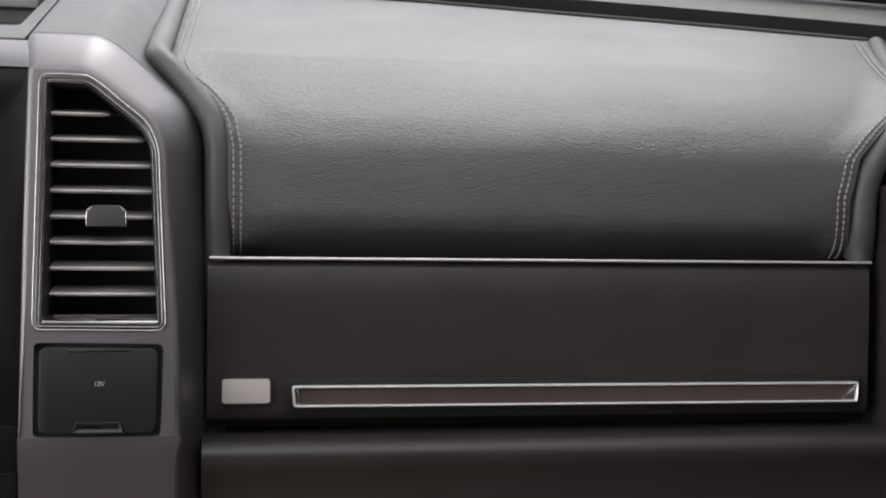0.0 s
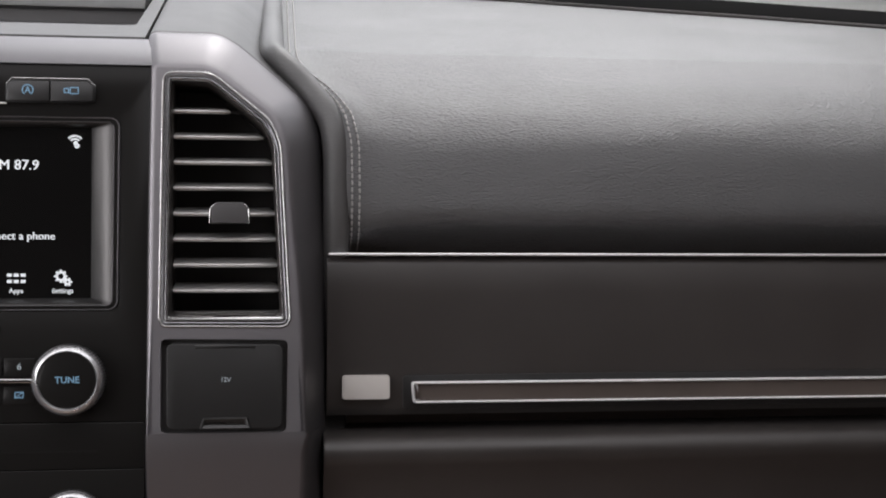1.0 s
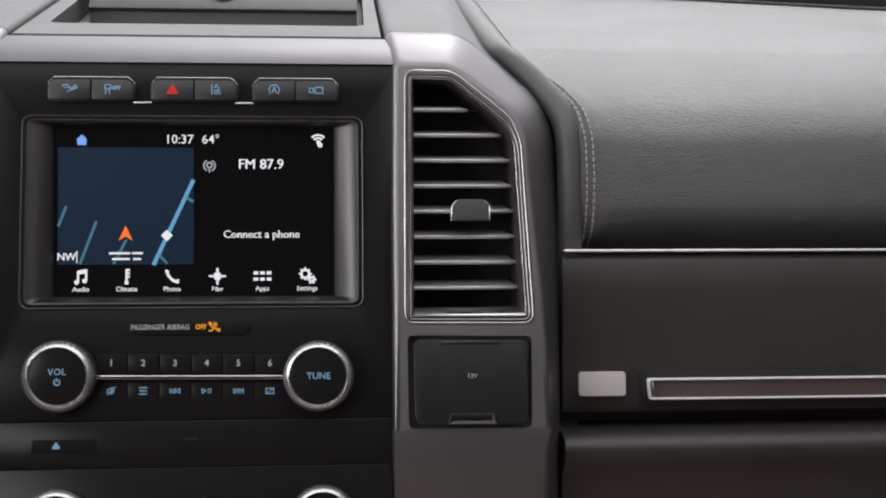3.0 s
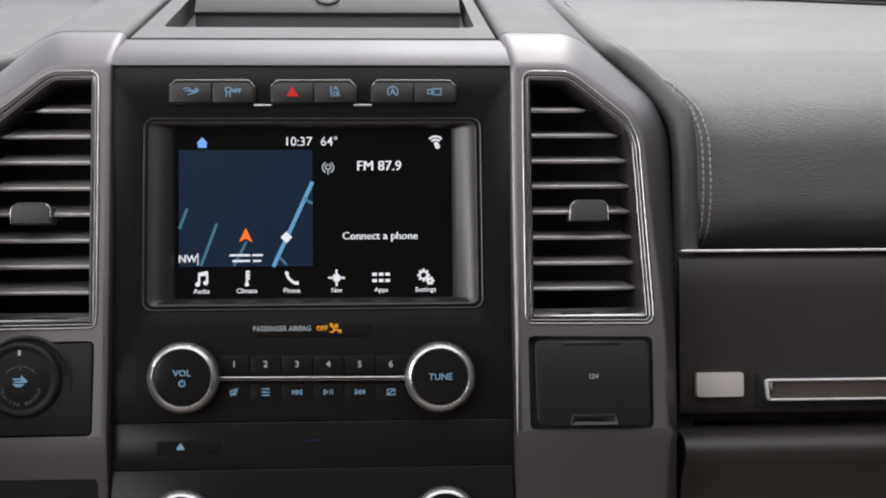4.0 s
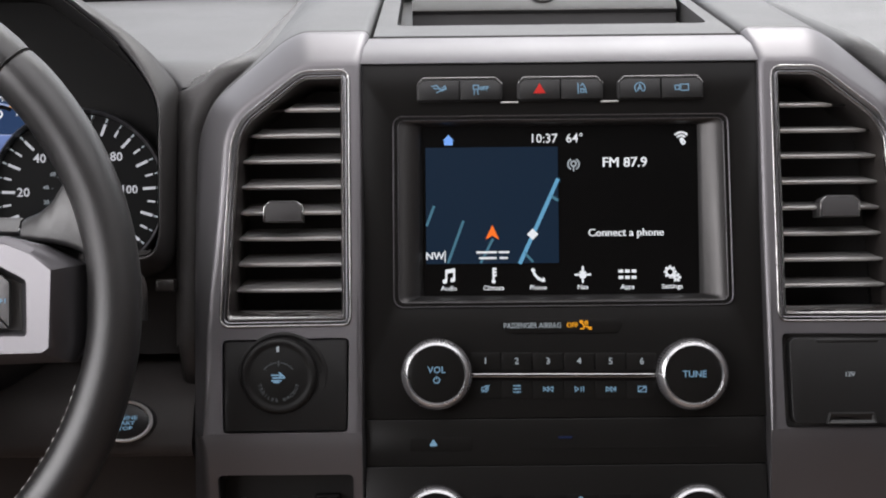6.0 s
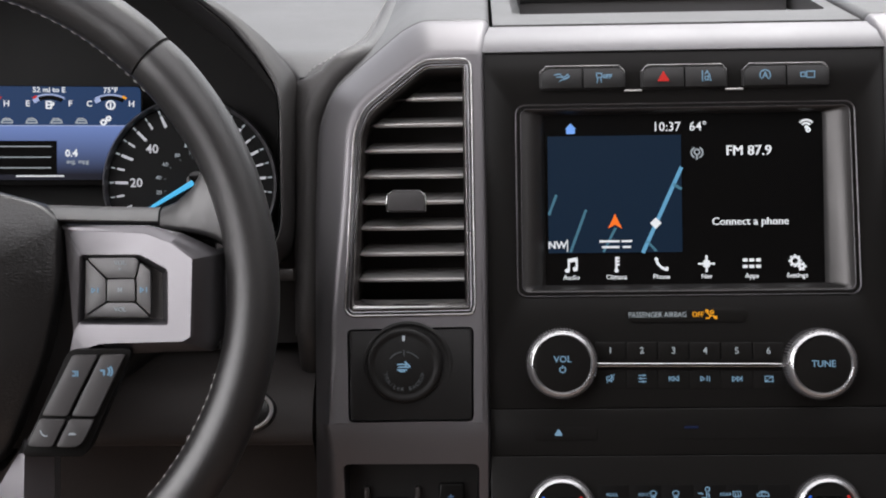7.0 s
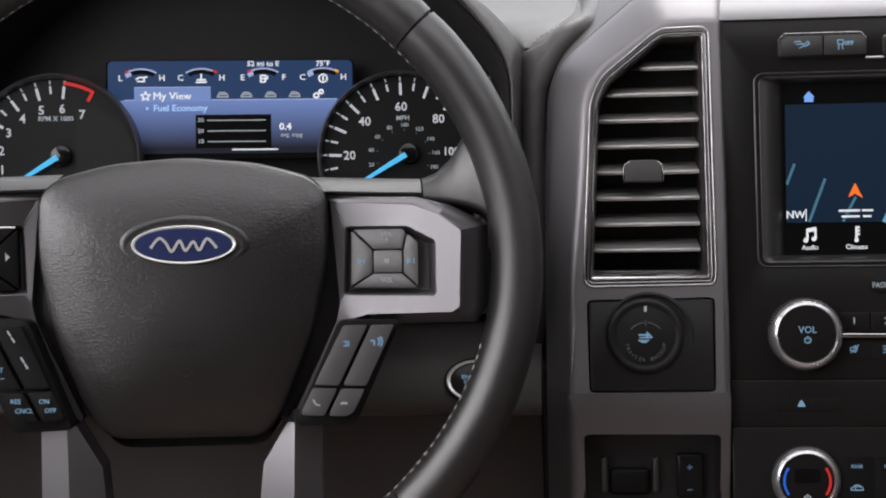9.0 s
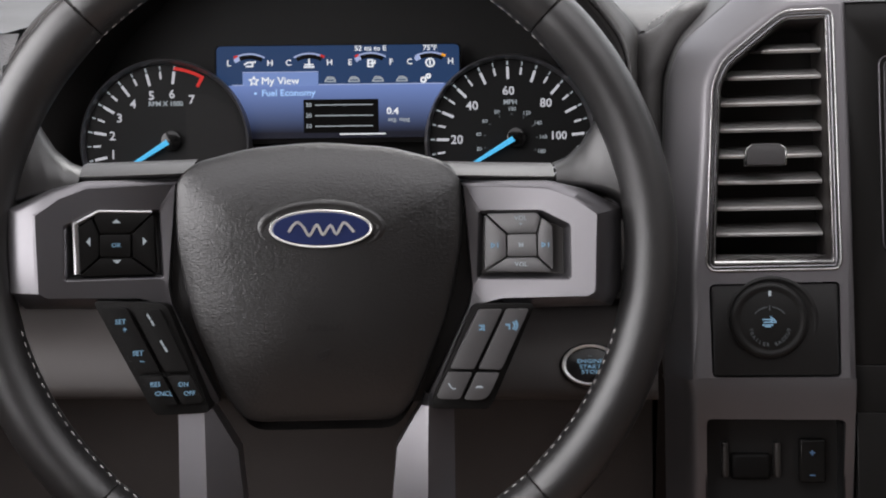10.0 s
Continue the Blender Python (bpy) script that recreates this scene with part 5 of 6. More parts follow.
def gauge(name, cx, cz, label, numbers, angle, step_minor, top, unit, ring_r, pointer):
    y = 0.100
    t = thing(name, (cx, y, cz - ring_r), label, "gauge", "round gauges")
    t.matrix_basis = G @ CLUSTER @ Matrix.Translation((cx, y, cz - ring_r))
    part("bezel", lathe([(ring_r + 0.0015, y + 0.012), (ring_r + 0.0012, y - 0.004), (ring_r, y - 0.006), (ring_r - 0.0012, y - 0.004), (ring_r - 0.0022, y + 0.003)], cx, cz, 72), SILVER, t, "slim silver bezel")
    part("dial", lathe([(ring_r - 0.001, y + 0.004), (ring_r - 0.0015, y + 0.001), (0.0001, y + 0.001)], cx, cz, 64), DIAL, t, "black dial face")
    yy = y + 0.0004

    def tick(v, r0, r1, w):
        a = radians(angle(v))
        return strokes([[(r0 * math.cos(a), r0 * math.sin(a)), (r1 * math.cos(a), r1 * math.sin(a))]], cx, cz, 1.0, yy, w)
    v = 0.0
    while v <= top + 1e-6:
        major = abs(v / step_minor[1] - round(v / step_minor[1])) < 1e-6
        part("tick", tick(v, ring_r - (0.0155 if major else 0.0122), ring_r - 0.0076, 0.0019 if major else 0.0014), W_TICK, t)
        part("tick_dot", tick(v, ring_r - 0.0056, ring_r - 0.0034, 0.0012 if major else 0.0009), W_SOFT, t)
        v += step_minor[0]
    for n in numbers:
        a = radians(angle(n))
        part("numeral", lettering(str(n), cx + (0.0385 if n < 100 else 0.0345) * math.cos(a), cz + 0.0355 * math.sin(a), yy, 0.0088 if n < 100 else 0.0082, 0.015), W_TICK, t)
    part("unit_text", lettering(unit, cx, cz + (0.0275 if unit == "MPH" else 0.0285), yy, 0.0048, 0.02), W_SOFT, t)
    a = radians(pointer)
    c, s = math.cos(a), math.sin(a)
    part("needle", (tube([(cx - 0.002 * c, y - 0.004, cz - 0.002 * s), (cx + 0.034 * c, y - 0.003, cz + 0.034 * s)], [0.0020, 0.0011], 8)), W_NEEDLE, t, "lit blue needle")
    part("hub", lathe([(0.0075, y), (0.0070, y - 0.003), (0.0055, y - 0.0036), (0.0001, y - 0.0036)], cx + 0.004, cz + 0.002, 32), SCREEN, t, "black needle hub")
    return t


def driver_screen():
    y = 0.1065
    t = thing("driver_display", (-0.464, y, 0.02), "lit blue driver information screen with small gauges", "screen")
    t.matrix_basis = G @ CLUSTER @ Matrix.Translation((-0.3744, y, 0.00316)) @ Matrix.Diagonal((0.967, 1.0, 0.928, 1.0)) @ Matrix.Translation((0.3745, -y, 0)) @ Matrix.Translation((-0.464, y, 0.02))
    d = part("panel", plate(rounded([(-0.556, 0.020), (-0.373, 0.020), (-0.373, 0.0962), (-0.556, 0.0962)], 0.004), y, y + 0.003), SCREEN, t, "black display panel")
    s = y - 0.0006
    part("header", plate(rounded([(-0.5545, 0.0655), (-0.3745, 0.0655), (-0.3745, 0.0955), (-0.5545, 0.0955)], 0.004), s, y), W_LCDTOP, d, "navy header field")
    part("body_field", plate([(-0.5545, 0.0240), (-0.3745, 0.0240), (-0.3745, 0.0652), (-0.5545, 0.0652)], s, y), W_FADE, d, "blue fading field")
    s2 = s - 0.0004
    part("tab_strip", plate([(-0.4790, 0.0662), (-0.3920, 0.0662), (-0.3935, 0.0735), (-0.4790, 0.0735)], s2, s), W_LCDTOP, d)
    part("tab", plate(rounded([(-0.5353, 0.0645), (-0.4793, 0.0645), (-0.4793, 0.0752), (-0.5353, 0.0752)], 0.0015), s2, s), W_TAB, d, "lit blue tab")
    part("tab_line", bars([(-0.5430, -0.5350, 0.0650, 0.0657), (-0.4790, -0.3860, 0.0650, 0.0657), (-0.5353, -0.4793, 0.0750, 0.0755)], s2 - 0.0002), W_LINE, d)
    s3 = s2 - 0.0005
    part("tab_text", heavy("My View", -0.5075, 0.0682, s3, 0.0080), W_WHITE, d)
    star = [(0.5 * (1 if k % 2 == 0 else 0.45) * math.sin(k * math.pi / 5), 0.5 * (1 if k % 2 == 0 else 0.45) * math.cos(k * math.pi / 5)) for k in range(11)]
    part("star_icon", strokes([star], -0.5270, 0.0683, 0.0072, s3, 0.14), W_WHITE, d)
    part("page_text", lettering("Fuel Economy", -0.5015, 0.0589, s3, 0.0070, 0.02), W_PAGE, d)
    part("bullet", bars([(-0.5268, -0.5250, 0.0580, 0.0598)], s3), W_PAGE, d)
    part("graph", plate([(-0.4906, 0.0280), (-0.4350, 0.0280), (-0.4350, 0.0538), (-0.4906, 0.0538)], s2, s), SCREEN, d, "black graph field")
    for n, z in (("30", 0.0494), ("20", 0.0412), ("10", 0.0330)):
        part("graph_line", bars([(-0.4820, -0.4390, z - 0.0004, z + 0.0004)], s3), W_SOFT, d)
        part("graph_numeral", lettering(n, -0.4868, z, s3, 0.0046, 0.02), W_SOFT, d)
    part("base_line", bars([(-0.4640, -0.4300, 0.0262, 0.0273)], s3), W_WHITE, d)
    part("reading", lettering("0.4", -0.4245, 0.0440, s3, 0.0074, 0.03), W_WHITE, d)
    part("reading_unit", lettering("avg. mpg", -0.4200, 0.0378, s3, 0.0046, 0.02), W_SOFT, d)
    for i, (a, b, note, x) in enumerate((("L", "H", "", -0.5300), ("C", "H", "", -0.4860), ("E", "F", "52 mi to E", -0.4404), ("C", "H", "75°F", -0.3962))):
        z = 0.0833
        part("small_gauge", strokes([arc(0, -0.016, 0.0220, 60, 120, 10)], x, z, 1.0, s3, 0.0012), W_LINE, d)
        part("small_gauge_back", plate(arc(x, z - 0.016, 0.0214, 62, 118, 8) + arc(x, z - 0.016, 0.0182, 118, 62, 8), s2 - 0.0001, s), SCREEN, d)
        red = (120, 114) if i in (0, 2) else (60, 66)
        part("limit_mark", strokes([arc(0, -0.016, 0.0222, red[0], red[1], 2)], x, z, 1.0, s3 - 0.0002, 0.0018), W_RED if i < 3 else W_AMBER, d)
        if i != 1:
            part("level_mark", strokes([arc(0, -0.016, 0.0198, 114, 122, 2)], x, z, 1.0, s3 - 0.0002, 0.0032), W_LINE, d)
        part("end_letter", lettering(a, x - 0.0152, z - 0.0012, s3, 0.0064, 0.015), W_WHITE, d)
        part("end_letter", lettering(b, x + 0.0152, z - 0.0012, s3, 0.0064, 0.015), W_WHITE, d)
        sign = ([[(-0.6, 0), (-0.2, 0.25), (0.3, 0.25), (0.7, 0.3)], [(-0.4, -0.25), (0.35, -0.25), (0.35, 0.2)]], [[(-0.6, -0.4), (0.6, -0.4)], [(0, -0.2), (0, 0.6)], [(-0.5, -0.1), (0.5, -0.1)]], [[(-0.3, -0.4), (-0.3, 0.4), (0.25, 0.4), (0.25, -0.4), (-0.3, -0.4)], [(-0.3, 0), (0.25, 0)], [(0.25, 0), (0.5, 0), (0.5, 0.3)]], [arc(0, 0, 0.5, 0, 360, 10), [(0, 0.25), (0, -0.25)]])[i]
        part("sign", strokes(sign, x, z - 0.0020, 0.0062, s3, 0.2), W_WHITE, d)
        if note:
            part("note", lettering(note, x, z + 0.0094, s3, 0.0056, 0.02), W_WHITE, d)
    wide = [[(-0.6, -0.2), (0.6, -0.2), (0.5, 0.1), (0.2, 0.3), (-0.3, 0.3), (-0.6, -0.2)], [(-0.4, 0.1), (0.4, 0.1)]]
    for x in (-0.4705, -0.4530, -0.4352, -0.4174):
        part("tab_icon", strokes(wide, x, 0.0688, 0.0066, s3, 0.16), W_SOFT, d)
    part("tab_icon", strokes([arc(-0.2, -0.1, 0.25, 0, 360, 8), arc(0.3, 0.3, 0.2, 0, 360, 8)], -0.3999, 0.0688, 0.0072, s3, 0.2), W_WHITE, d)


instrument_hood()
speed = gauge("speedometer", -0.3385, 0.0215, "round black speedometer with white figures and a blue needle", (20, 40, 60, 80, 100, 120), lambda v: 222 - 2.17 * v, (5, 10), 120, "MPH", 0.0602, 211)
for i, kmh in enumerate(range(20, 200, 20)):
    a = radians(222 - 2.17 * kmh * 0.6214)
    part("inner_numeral", lettering(str(kmh), -0.3385 + 0.0235 * math.cos(a), 0.0215 + 0.0225 * math.sin(a), 0.1004, 0.0040, 0.01), W_SOFT, speed)
    part("inner_tick", strokes([[(0.0185 * math.cos(a), 0.0185 * math.sin(a)), (0.0195 * math.cos(a), 0.0195 * math.sin(a))]], -0.3385, 0.0215, 1.0, 0.1004, 0.0010), W_DIM, speed)
tach = gauge("rev_counter", -0.5841, 0.0220, "round black rev counter with red band and blue needle", (1, 2, 3, 4, 5, 6, 7), lambda v: 214 - 21.8 * v, (0.5, 1.0), 6.0, "RPM X 1000", 0.0589, 212)
ra = radians(61)
part("red_band", strokes([arc(0, 0, 0.0540, 83, 61, 8), [(0.0540 * math.cos(ra), 0.0540 * math.sin(ra)), (0.047 * math.cos(ra), 0.047 * math.sin(ra))]], -0.5841, 0.0220, 1.0, 0.1003, 0.0022), W_RED, tach, "red warning band")
part("side_field", plate([(-0.5700, -0.0100), (-0.5290, -0.0100), (-0.5290, 0.0300), (-0.5370, 0.0480), (-0.5540, 0.0570), (-0.5700, 0.0580)], 0.1006, 0.1012), FIELD, tach, "blank dark grey field")
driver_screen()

# ---- steering wheel ----
def steering_wheel():
    at = (-0.4229, -0.155, -0.0545)
    t = new("steering_wheel")
    t.empty_display_size = 0.02
    t.matrix_basis = G @ Matrix.Translation(at) @ Matrix.Rotation(radians(9.0), 4, "Z")
    BASE[t.name] = Vector((0, 0, 0))
    tagged(t, "dark leather steering wheel with satin silver spokes and buttons", "steering wheel")
    R, r, yc, xc = 0.1750, 0.0138, 0.0020, 0.0010

    def rim_r(a):
        """Grip thickness round the wheel, fuller at the spokes."""
        d = abs(((a - 90 + 180) % 360) - 180)
        return r + 0.0006 * math.exp(-((d - 45) / 18) ** 2) + 0.0010 * math.exp(-((d - 130) / 30) ** 2)

    def arc_path(a0, a1, n):
        return [(xc + (R - (rim_r(a) - r) * 0.9) * math.cos(radians(a)), yc, (R - (rim_r(a) - r) * 0.9) * math.sin(radians(a))) for a in (a0 + (a1 - a0) * i / n for i in range(n + 1))]
    for a0, a1, lab in ((46.0, 134.0, "upper leather section"), (-47.8, 45.5, "leather grip section"), (134.5, 227.8, "leather grip section"), (228.3, 311.7, "lower leather section")):
        n = 40
        rr = [rim_r(a0 + (a1 - a0) * i / n) * (0.955 if i in (0, n) else (0.99 if i in (1, n - 1) else 1.0)) for i in range(n + 1)]
        pth = arc_path(a0, a1, n)
        part("rim_section", tube(pth, rr, 24, flat=1.08), WHEEL_HIDE, t, lab, angle=80)
    part("rim_core", tube(arc_path(0, 360 - 3, 119), 0.0128, 10, closed=False), DARK, t)
    for a0, a1 in ((42, 138), (-58, -14), (194, 238), (240, 300)):
        lean = 4 if a0 == 42 else 13
        path = []
        for a in (a0 + (a1 - a0) * i / 60 for i in range(61)):
            g = rim_r(a)
            q = R - (g - r) * 0.9 - g * 1.02 * math.cos(radians(lean))
            path.append((xc + q * math.cos(radians(a)), yc - g * 1.02 * math.sin(radians(lean)), q * math.sin(radians(a))))
        part("stitching", stitch_row(path, 0.0030, 0.0028, 0.00036), THREAD, t, "fine grey thread", kind="stuff")

    # airbag cover
    half = [(0.0, 0.0594), (0.038, 0.0563), (0.066, 0.0488), (0.0757, 0.0400), (0.0757, 0.0060), (0.0682, -0.0330), (0.0525, -0.0740), (0.0415, -0.0910)]
    out = rounded([(x, z) for x, z in half] + [(-x, z) for x, z in half[:0:-1]], 0.010, 4)
    crown = lambda z: 3.2 * max(0.0, z - 0.012) ** 2 + 2.2 * max(0.0, -0.030 - z) ** 2
    ring = lambda k, y: [(x * k, y + crown(-0.008 + (z + 0.008) * k), -0.008 + (z + 0.008) * k) for x, z in out]
    part("airbag_cover", loft([ring(0.97, 0.040), ring(1.0, 0.030), ring(1.0, 0.0120), ring(0.995, 0.0070), ring(0.985, 0.0012), ring(0.968, -0.0001), ring(0.90, -0.0016), ring(0.81, -0.0036), ring(0.79, -0.0039), ring(0.77, -0.0043), ring(0.60, -0.0060), ring(0.35, -0.0072), ring(0.12, -0.0078)], (False, True)), PEBBLE, t, "grained leather airbag cover", angle=60)
    ell = lambda a, b, y, n=48: [(0.0016 + a * math.cos(i * math.tau / n), y, 0.0122 + b * math.sin(i * math.tau / n)) for i in range(n)]
    part("emblem_well", loft([ell(0.0345, 0.0158, -0.0050), ell(0.0335, 0.0150, -0.0066), ell(0.0310, 0.0130, -0.0074), ell(0.0280, 0.0108, -0.0066)]), PEBBLE, t, "raised surround of the emblem", angle=60)
    em = part("emblem", loft([ell(0.0268, 0.0100, -0.0070), ell(0.0268, 0.0100, -0.0094), ell(0.0262, 0.0095, -0.0100), ell(0.0254, 0.0088, -0.0096)], (False, True)), BLADE, t, "oval chrome-edged blue badge")
    part("emblem_field", loft([ell(0.0252, 0.0087, -0.0097), ell(0.0246, 0.0082, -0.0102)], (False, True)), INK, em, "dark blue field")
    wave = smooth_path([(-0.0165, 0, -0.0012), (-0.0125, 0, 0.0034), (-0.0090, 0, 0.0010), (-0.0060, 0, -0.0034), (-0.0020, 0, 0.0020), (0.0010, 0, -0.0030), (0.0050, 0, 0.0016), (0.0080, 0, -0.0028), (0.0120, 0, 0.0030), (0.0168, 0, -0.0016)], 5)
    part("emblem_mark", strokes([[(p.x, p.z) for p in wave]], 0.0016, 0.0122, 1.0, -0.0108, 0.0014), BLADE, em, "plain silver wave")
    part("embossed_text", lettering("AIRBAG", 0.0028, -0.0395, -0.0073, 0.0056, 0.0), HARD, t, "embossed lettering")
    part("embossed_mark", strokes([arc(0, 0, 0.5, 200, 380, 8), [(-0.1, -0.1), (0.4, 0.15)]], 0.0010, -0.0520, 0.0075, -0.0070, 0.12), HARD, t)
    # backing behind the spokes
    part("hub_back", loft([[(x * k, y, z * k - 0.01) for x, z in out] for k, y in ((0.96, 0.030), (0.95, 0.045), (0.7, 0.075), (0.6, 0.14))]), DARK, t, "dark hub behind the spokes")

    for s in (1, -1):
        # grey bridge over the spoke, and the hide that flares from the rim to meet it
        lift = 0.0 if s > 0 else 0.0026
        part("upper_bridge", loft([[(s * x, y, z + dz) for y, z in ((0.024, 0.0370), (0.0075, 0.0379), (0.0068, 0.0387), (0.0130, 0.0445), (0.0240, 0.0470))] for x, dz in ((0.066, lift + 0.0015), (0.100, lift + 0.0005), (0.1255, lift))], closed=False), GREYTOP, t, "grey upper bridge", angle=50)
        part("rim_flare", loft([[(s * x, y + dy, z + dz) for y, z in ((0.030, 0.0330), (0.0080, 0.0350), (0.0068, 0.0375), (0.0125, 0.0440 + swell), (0.0260, 0.0470 + swell))] for x, dy, dz, swell in ((0.1265, 0.0, 0.0, 0.0), (0.1340, -0.001, -0.0010, 0.0040), (0.1420, -0.002, -0.0020, 0.0120), (0.1500, -0.004, -0.0035, 0.0270), (0.1570, -0.006, -0.006, 0.0460), (0.1640, -0.007, -0.012, 0.0680))], closed=False), WHEEL_HIDE, t, "hide flaring from the rim", angle=80)
        # silver spoke frame: a face turned to the hub, a ridge, and a side that falls back
        up = 0.0 if s > 0 else 0.0028
        m = lambda pts: [(s * x, z + up) for x, z in pts]
        ridge = ((0.0765, 0.0345), (0.1200, 0.0322), (0.1335, 0.0268), (0.1452, 0.0180), (0.1440, -0.0222), (0.1400, -0.0250), (0.0960, -0.0262))
        fo = rounded(m(list(ridge) + [(0.0868, -0.0290), (0.0590, -0.0815), (0.0560, -0.0840), (0.0548, -0.0810), (0.0790, -0.0300), (0.0810, -0.0200)]), 0.0014)
        hole = rounded(m([(0.0845, 0.0212), (0.1170, 0.0208), (0.1318, 0.0128), (0.1320, -0.0163), (0.0832, -0.0158)]), 0.0020)
        fy = lambda x: (0.0030 if s > 0 else 0.0060) - 0.38 * (max(abs(x), 0.084) - 0.104)
        bm = plate(inset(fo, 0.0003), 0.0, 0.008, [hole], 0.0005, 1)
        for v in bm.verts:
            v.co.y += fy(v.co.x)
        fr = part("spoke_frame", bm, SATIN, t, "satin silver spoke frame", angle=15)
        pocket = inset(hole, 0.0032)
        part("pocket_wall", loft([[(x, fy(x) + 0.0004, z) for x, z in inset(hole, -0.0002)], [(x, fy(x) + 0.0010, z) for x, z in inset(hole, 0.0006)], [(x, fy(x) + 0.0060, z) for x, z in pocket], [(x, fy(x) + 0.010, z) for x, z in pocket]]), SATIN, fr, "sloping wall of the key pocket", angle=40)
        away = ((0.0740, 0.0374, 0.0020), (0.1215, 0.0362, 0.0022), (0.1390, 0.0318, 0.0040), (0.1610, 0.0215, 0.017 if s > 0 else 0.0062), (0.1604, -0.0216, 0.017 if s > 0 else 0.0062), (0.1545, -0.0305, 0.013), (0.1010, -0.0316, 0.006))
        side_ring = lambda k, dy: [(s * (p[0] + (q[0] - p[0]) * k), fy(p[0]) + q[2] * k + dy, p[1] + (q[1] - p[1]) * k + up) for p, q in zip(ridge, away)]
        part("frame_side", loft([side_ring(-0.03, 0.0003), side_ring(0.04, 0.0002), side_ring(0.10, 0.0001), side_ring(0.5, -0.0006), side_ring(0.93, -0.0002), side_ring(1.0, 0.0010), [(s * x, 0.028, z + up) for x, z, _ in away]], closed=False), SATIN, fr, "sloping sides of the frame", angle=32)
        part("spoke_back", plate(m([(0.066, 0.036), (0.155, 0.034), (0.157, -0.031), (0.09, -0.033), (0.062, -0.082), (0.045, -0.082)]), 0.021, 0.034, (), 0.002), HARD, t, "black spoke backing")
        # leg of the lower spoke: a ridge with two facets
        zz = [(-0.0760, 0.0550, 0.0565, 0.0600), (-0.0830, 0.0525, 0.0565, 0.0705), (-0.1050, 0.0395, 0.0560, 0.0705), (-0.1350, 0.0365, 0.0555, 0.0705), (-0.1600, 0.0350, 0.0550, 0.0700)]
        off = 0.006 if s < 0 else 0.0
        part("lower_spoke", loft([[(s * (a + off), 0.034, z), (s * (a + off), 0.0130, z), (s * (b + off), 0.0076, z), (s * (c + off), 0.0150 if s > 0 else 0.0112, z), (s * (c + off), 0.034, z)] for z, a, b, c in zz], closed=False), SATIN, t, "silver lower spoke", angle=15)

        # five-way pad, turned with its frame
        def lean(bm):
            for v in bm.verts:
                v.co.y += (-0.0025 if s > 0 else 0.0012) - 0.36 * (abs(v.co.x) - 0.1064)
                v.co.z += up
            return bm

        # Right keys paler than left: light from the left put in their colour.
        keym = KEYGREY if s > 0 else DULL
        c0 = (0.0996, 0.1144, -0.0036, 0.0079)
        o = [(0.0885, 0.0192), (0.1155, 0.0192), (0.1250, 0.0112), (0.1250, -0.0134), (0.0878, -0.0134)] if s < 0 else [(0.0882, 0.0192), (0.1145, 0.0192), (0.1226, 0.0120), (0.1226, -0.0116), (0.0876, -0.0116)]
        q = 0.0006
        quads = ([(o[0][0] + q, o[0][1]), (o[1][0], o[1][1]), (o[1][0] + 0.0020, o[1][1] - 0.0020), (c0[1], c0[3] + 0.0008), (c0[0], c0[3] + 0.0008)],
                 [(o[1][0] + 0.0029, o[1][1] - 0.0027), (o[2][0], o[2][1]), (o[3][0], o[3][1] + q), (c0[1] + 0.0008, c0[2] - 0.0002), (c0[1] + 0.0008, c0[3])],
                 [(o[3][0] - q, o[3][1] - 0.0003), (o[4][0] + q, o[4][1]), (c0[0], c0[2] - 0.0008), (c0[1], c0[2] - 0.0008)],
                 [(o[4][0] - 0.0002, o[4][1] + q), (o[0][0] - 0.0002, o[0][1] - q), (c0[0] - 0.0008, c0[3]), (c0[0] - 0.0008, c0[2])])
        part("pad_recess", lean(plate([(x, z - up) for x, z in inset(hole, -0.002)], 0.0105, 0.014)), DARK, t, "dark recess")
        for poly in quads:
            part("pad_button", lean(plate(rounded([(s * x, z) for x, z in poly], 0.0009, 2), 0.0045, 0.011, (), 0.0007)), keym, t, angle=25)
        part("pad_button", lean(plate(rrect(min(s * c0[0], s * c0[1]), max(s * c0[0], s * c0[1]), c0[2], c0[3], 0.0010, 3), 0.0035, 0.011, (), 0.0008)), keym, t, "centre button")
        mx = s * 0.1064
        if s > 0:
            for body, x, z, sz in (("VOL", mx, 0.0165, 0.0034), ("+", mx, 0.0133, 0.0036), ("VOL", mx, -0.0080, 0.0034), ("M", mx, 0.0023, 0.0036)):
                part("glyph", lean(lettering(body, x, z, 0.0031 if body == "M" else 0.0041, sz, 0.01)), W_SOFT, t)
            for x in (0.0930, 0.1190):
                part("glyph", lean(strokes([[(-0.6, 0.4), (0, 0), (-0.6, -0.4), (-0.6, 0.4)], [(0.5, 0.4), (0.5, -0.4)]], x, 0.0023, 0.0030, 0.0041, 0.2)), W_BLUE, t)
        else:
            part("glyph", lean(lettering("OK", mx, 0.0023, 0.0031, 0.0032, 0.0)), W_BLUE, t)
            for dx, dz, a in ((0, 0.0125, 90), (0, -0.0085, 270), (0.0135, 0.002, 0), (-0.0135, 0.002, 180)):
                ca, sa = math.cos(radians(a)), math.sin(radians(a))
                tri = [(mx + dx + 0.0012 * ca, 0.0023 + dz + 0.0012 * sa), (mx + dx - 0.0008 * ca - 0.0022 * sa, 0.0023 + dz - 0.0008 * sa + 0.0022 * ca), (mx + dx - 0.0008 * ca + 0.0022 * sa, 0.0023 + dz - 0.0008 * sa - 0.0022 * ca)]
                part("glyph", lean(plate(tri, 0.0041, 0.0047)), W_SOFT, t, "pale arrow")
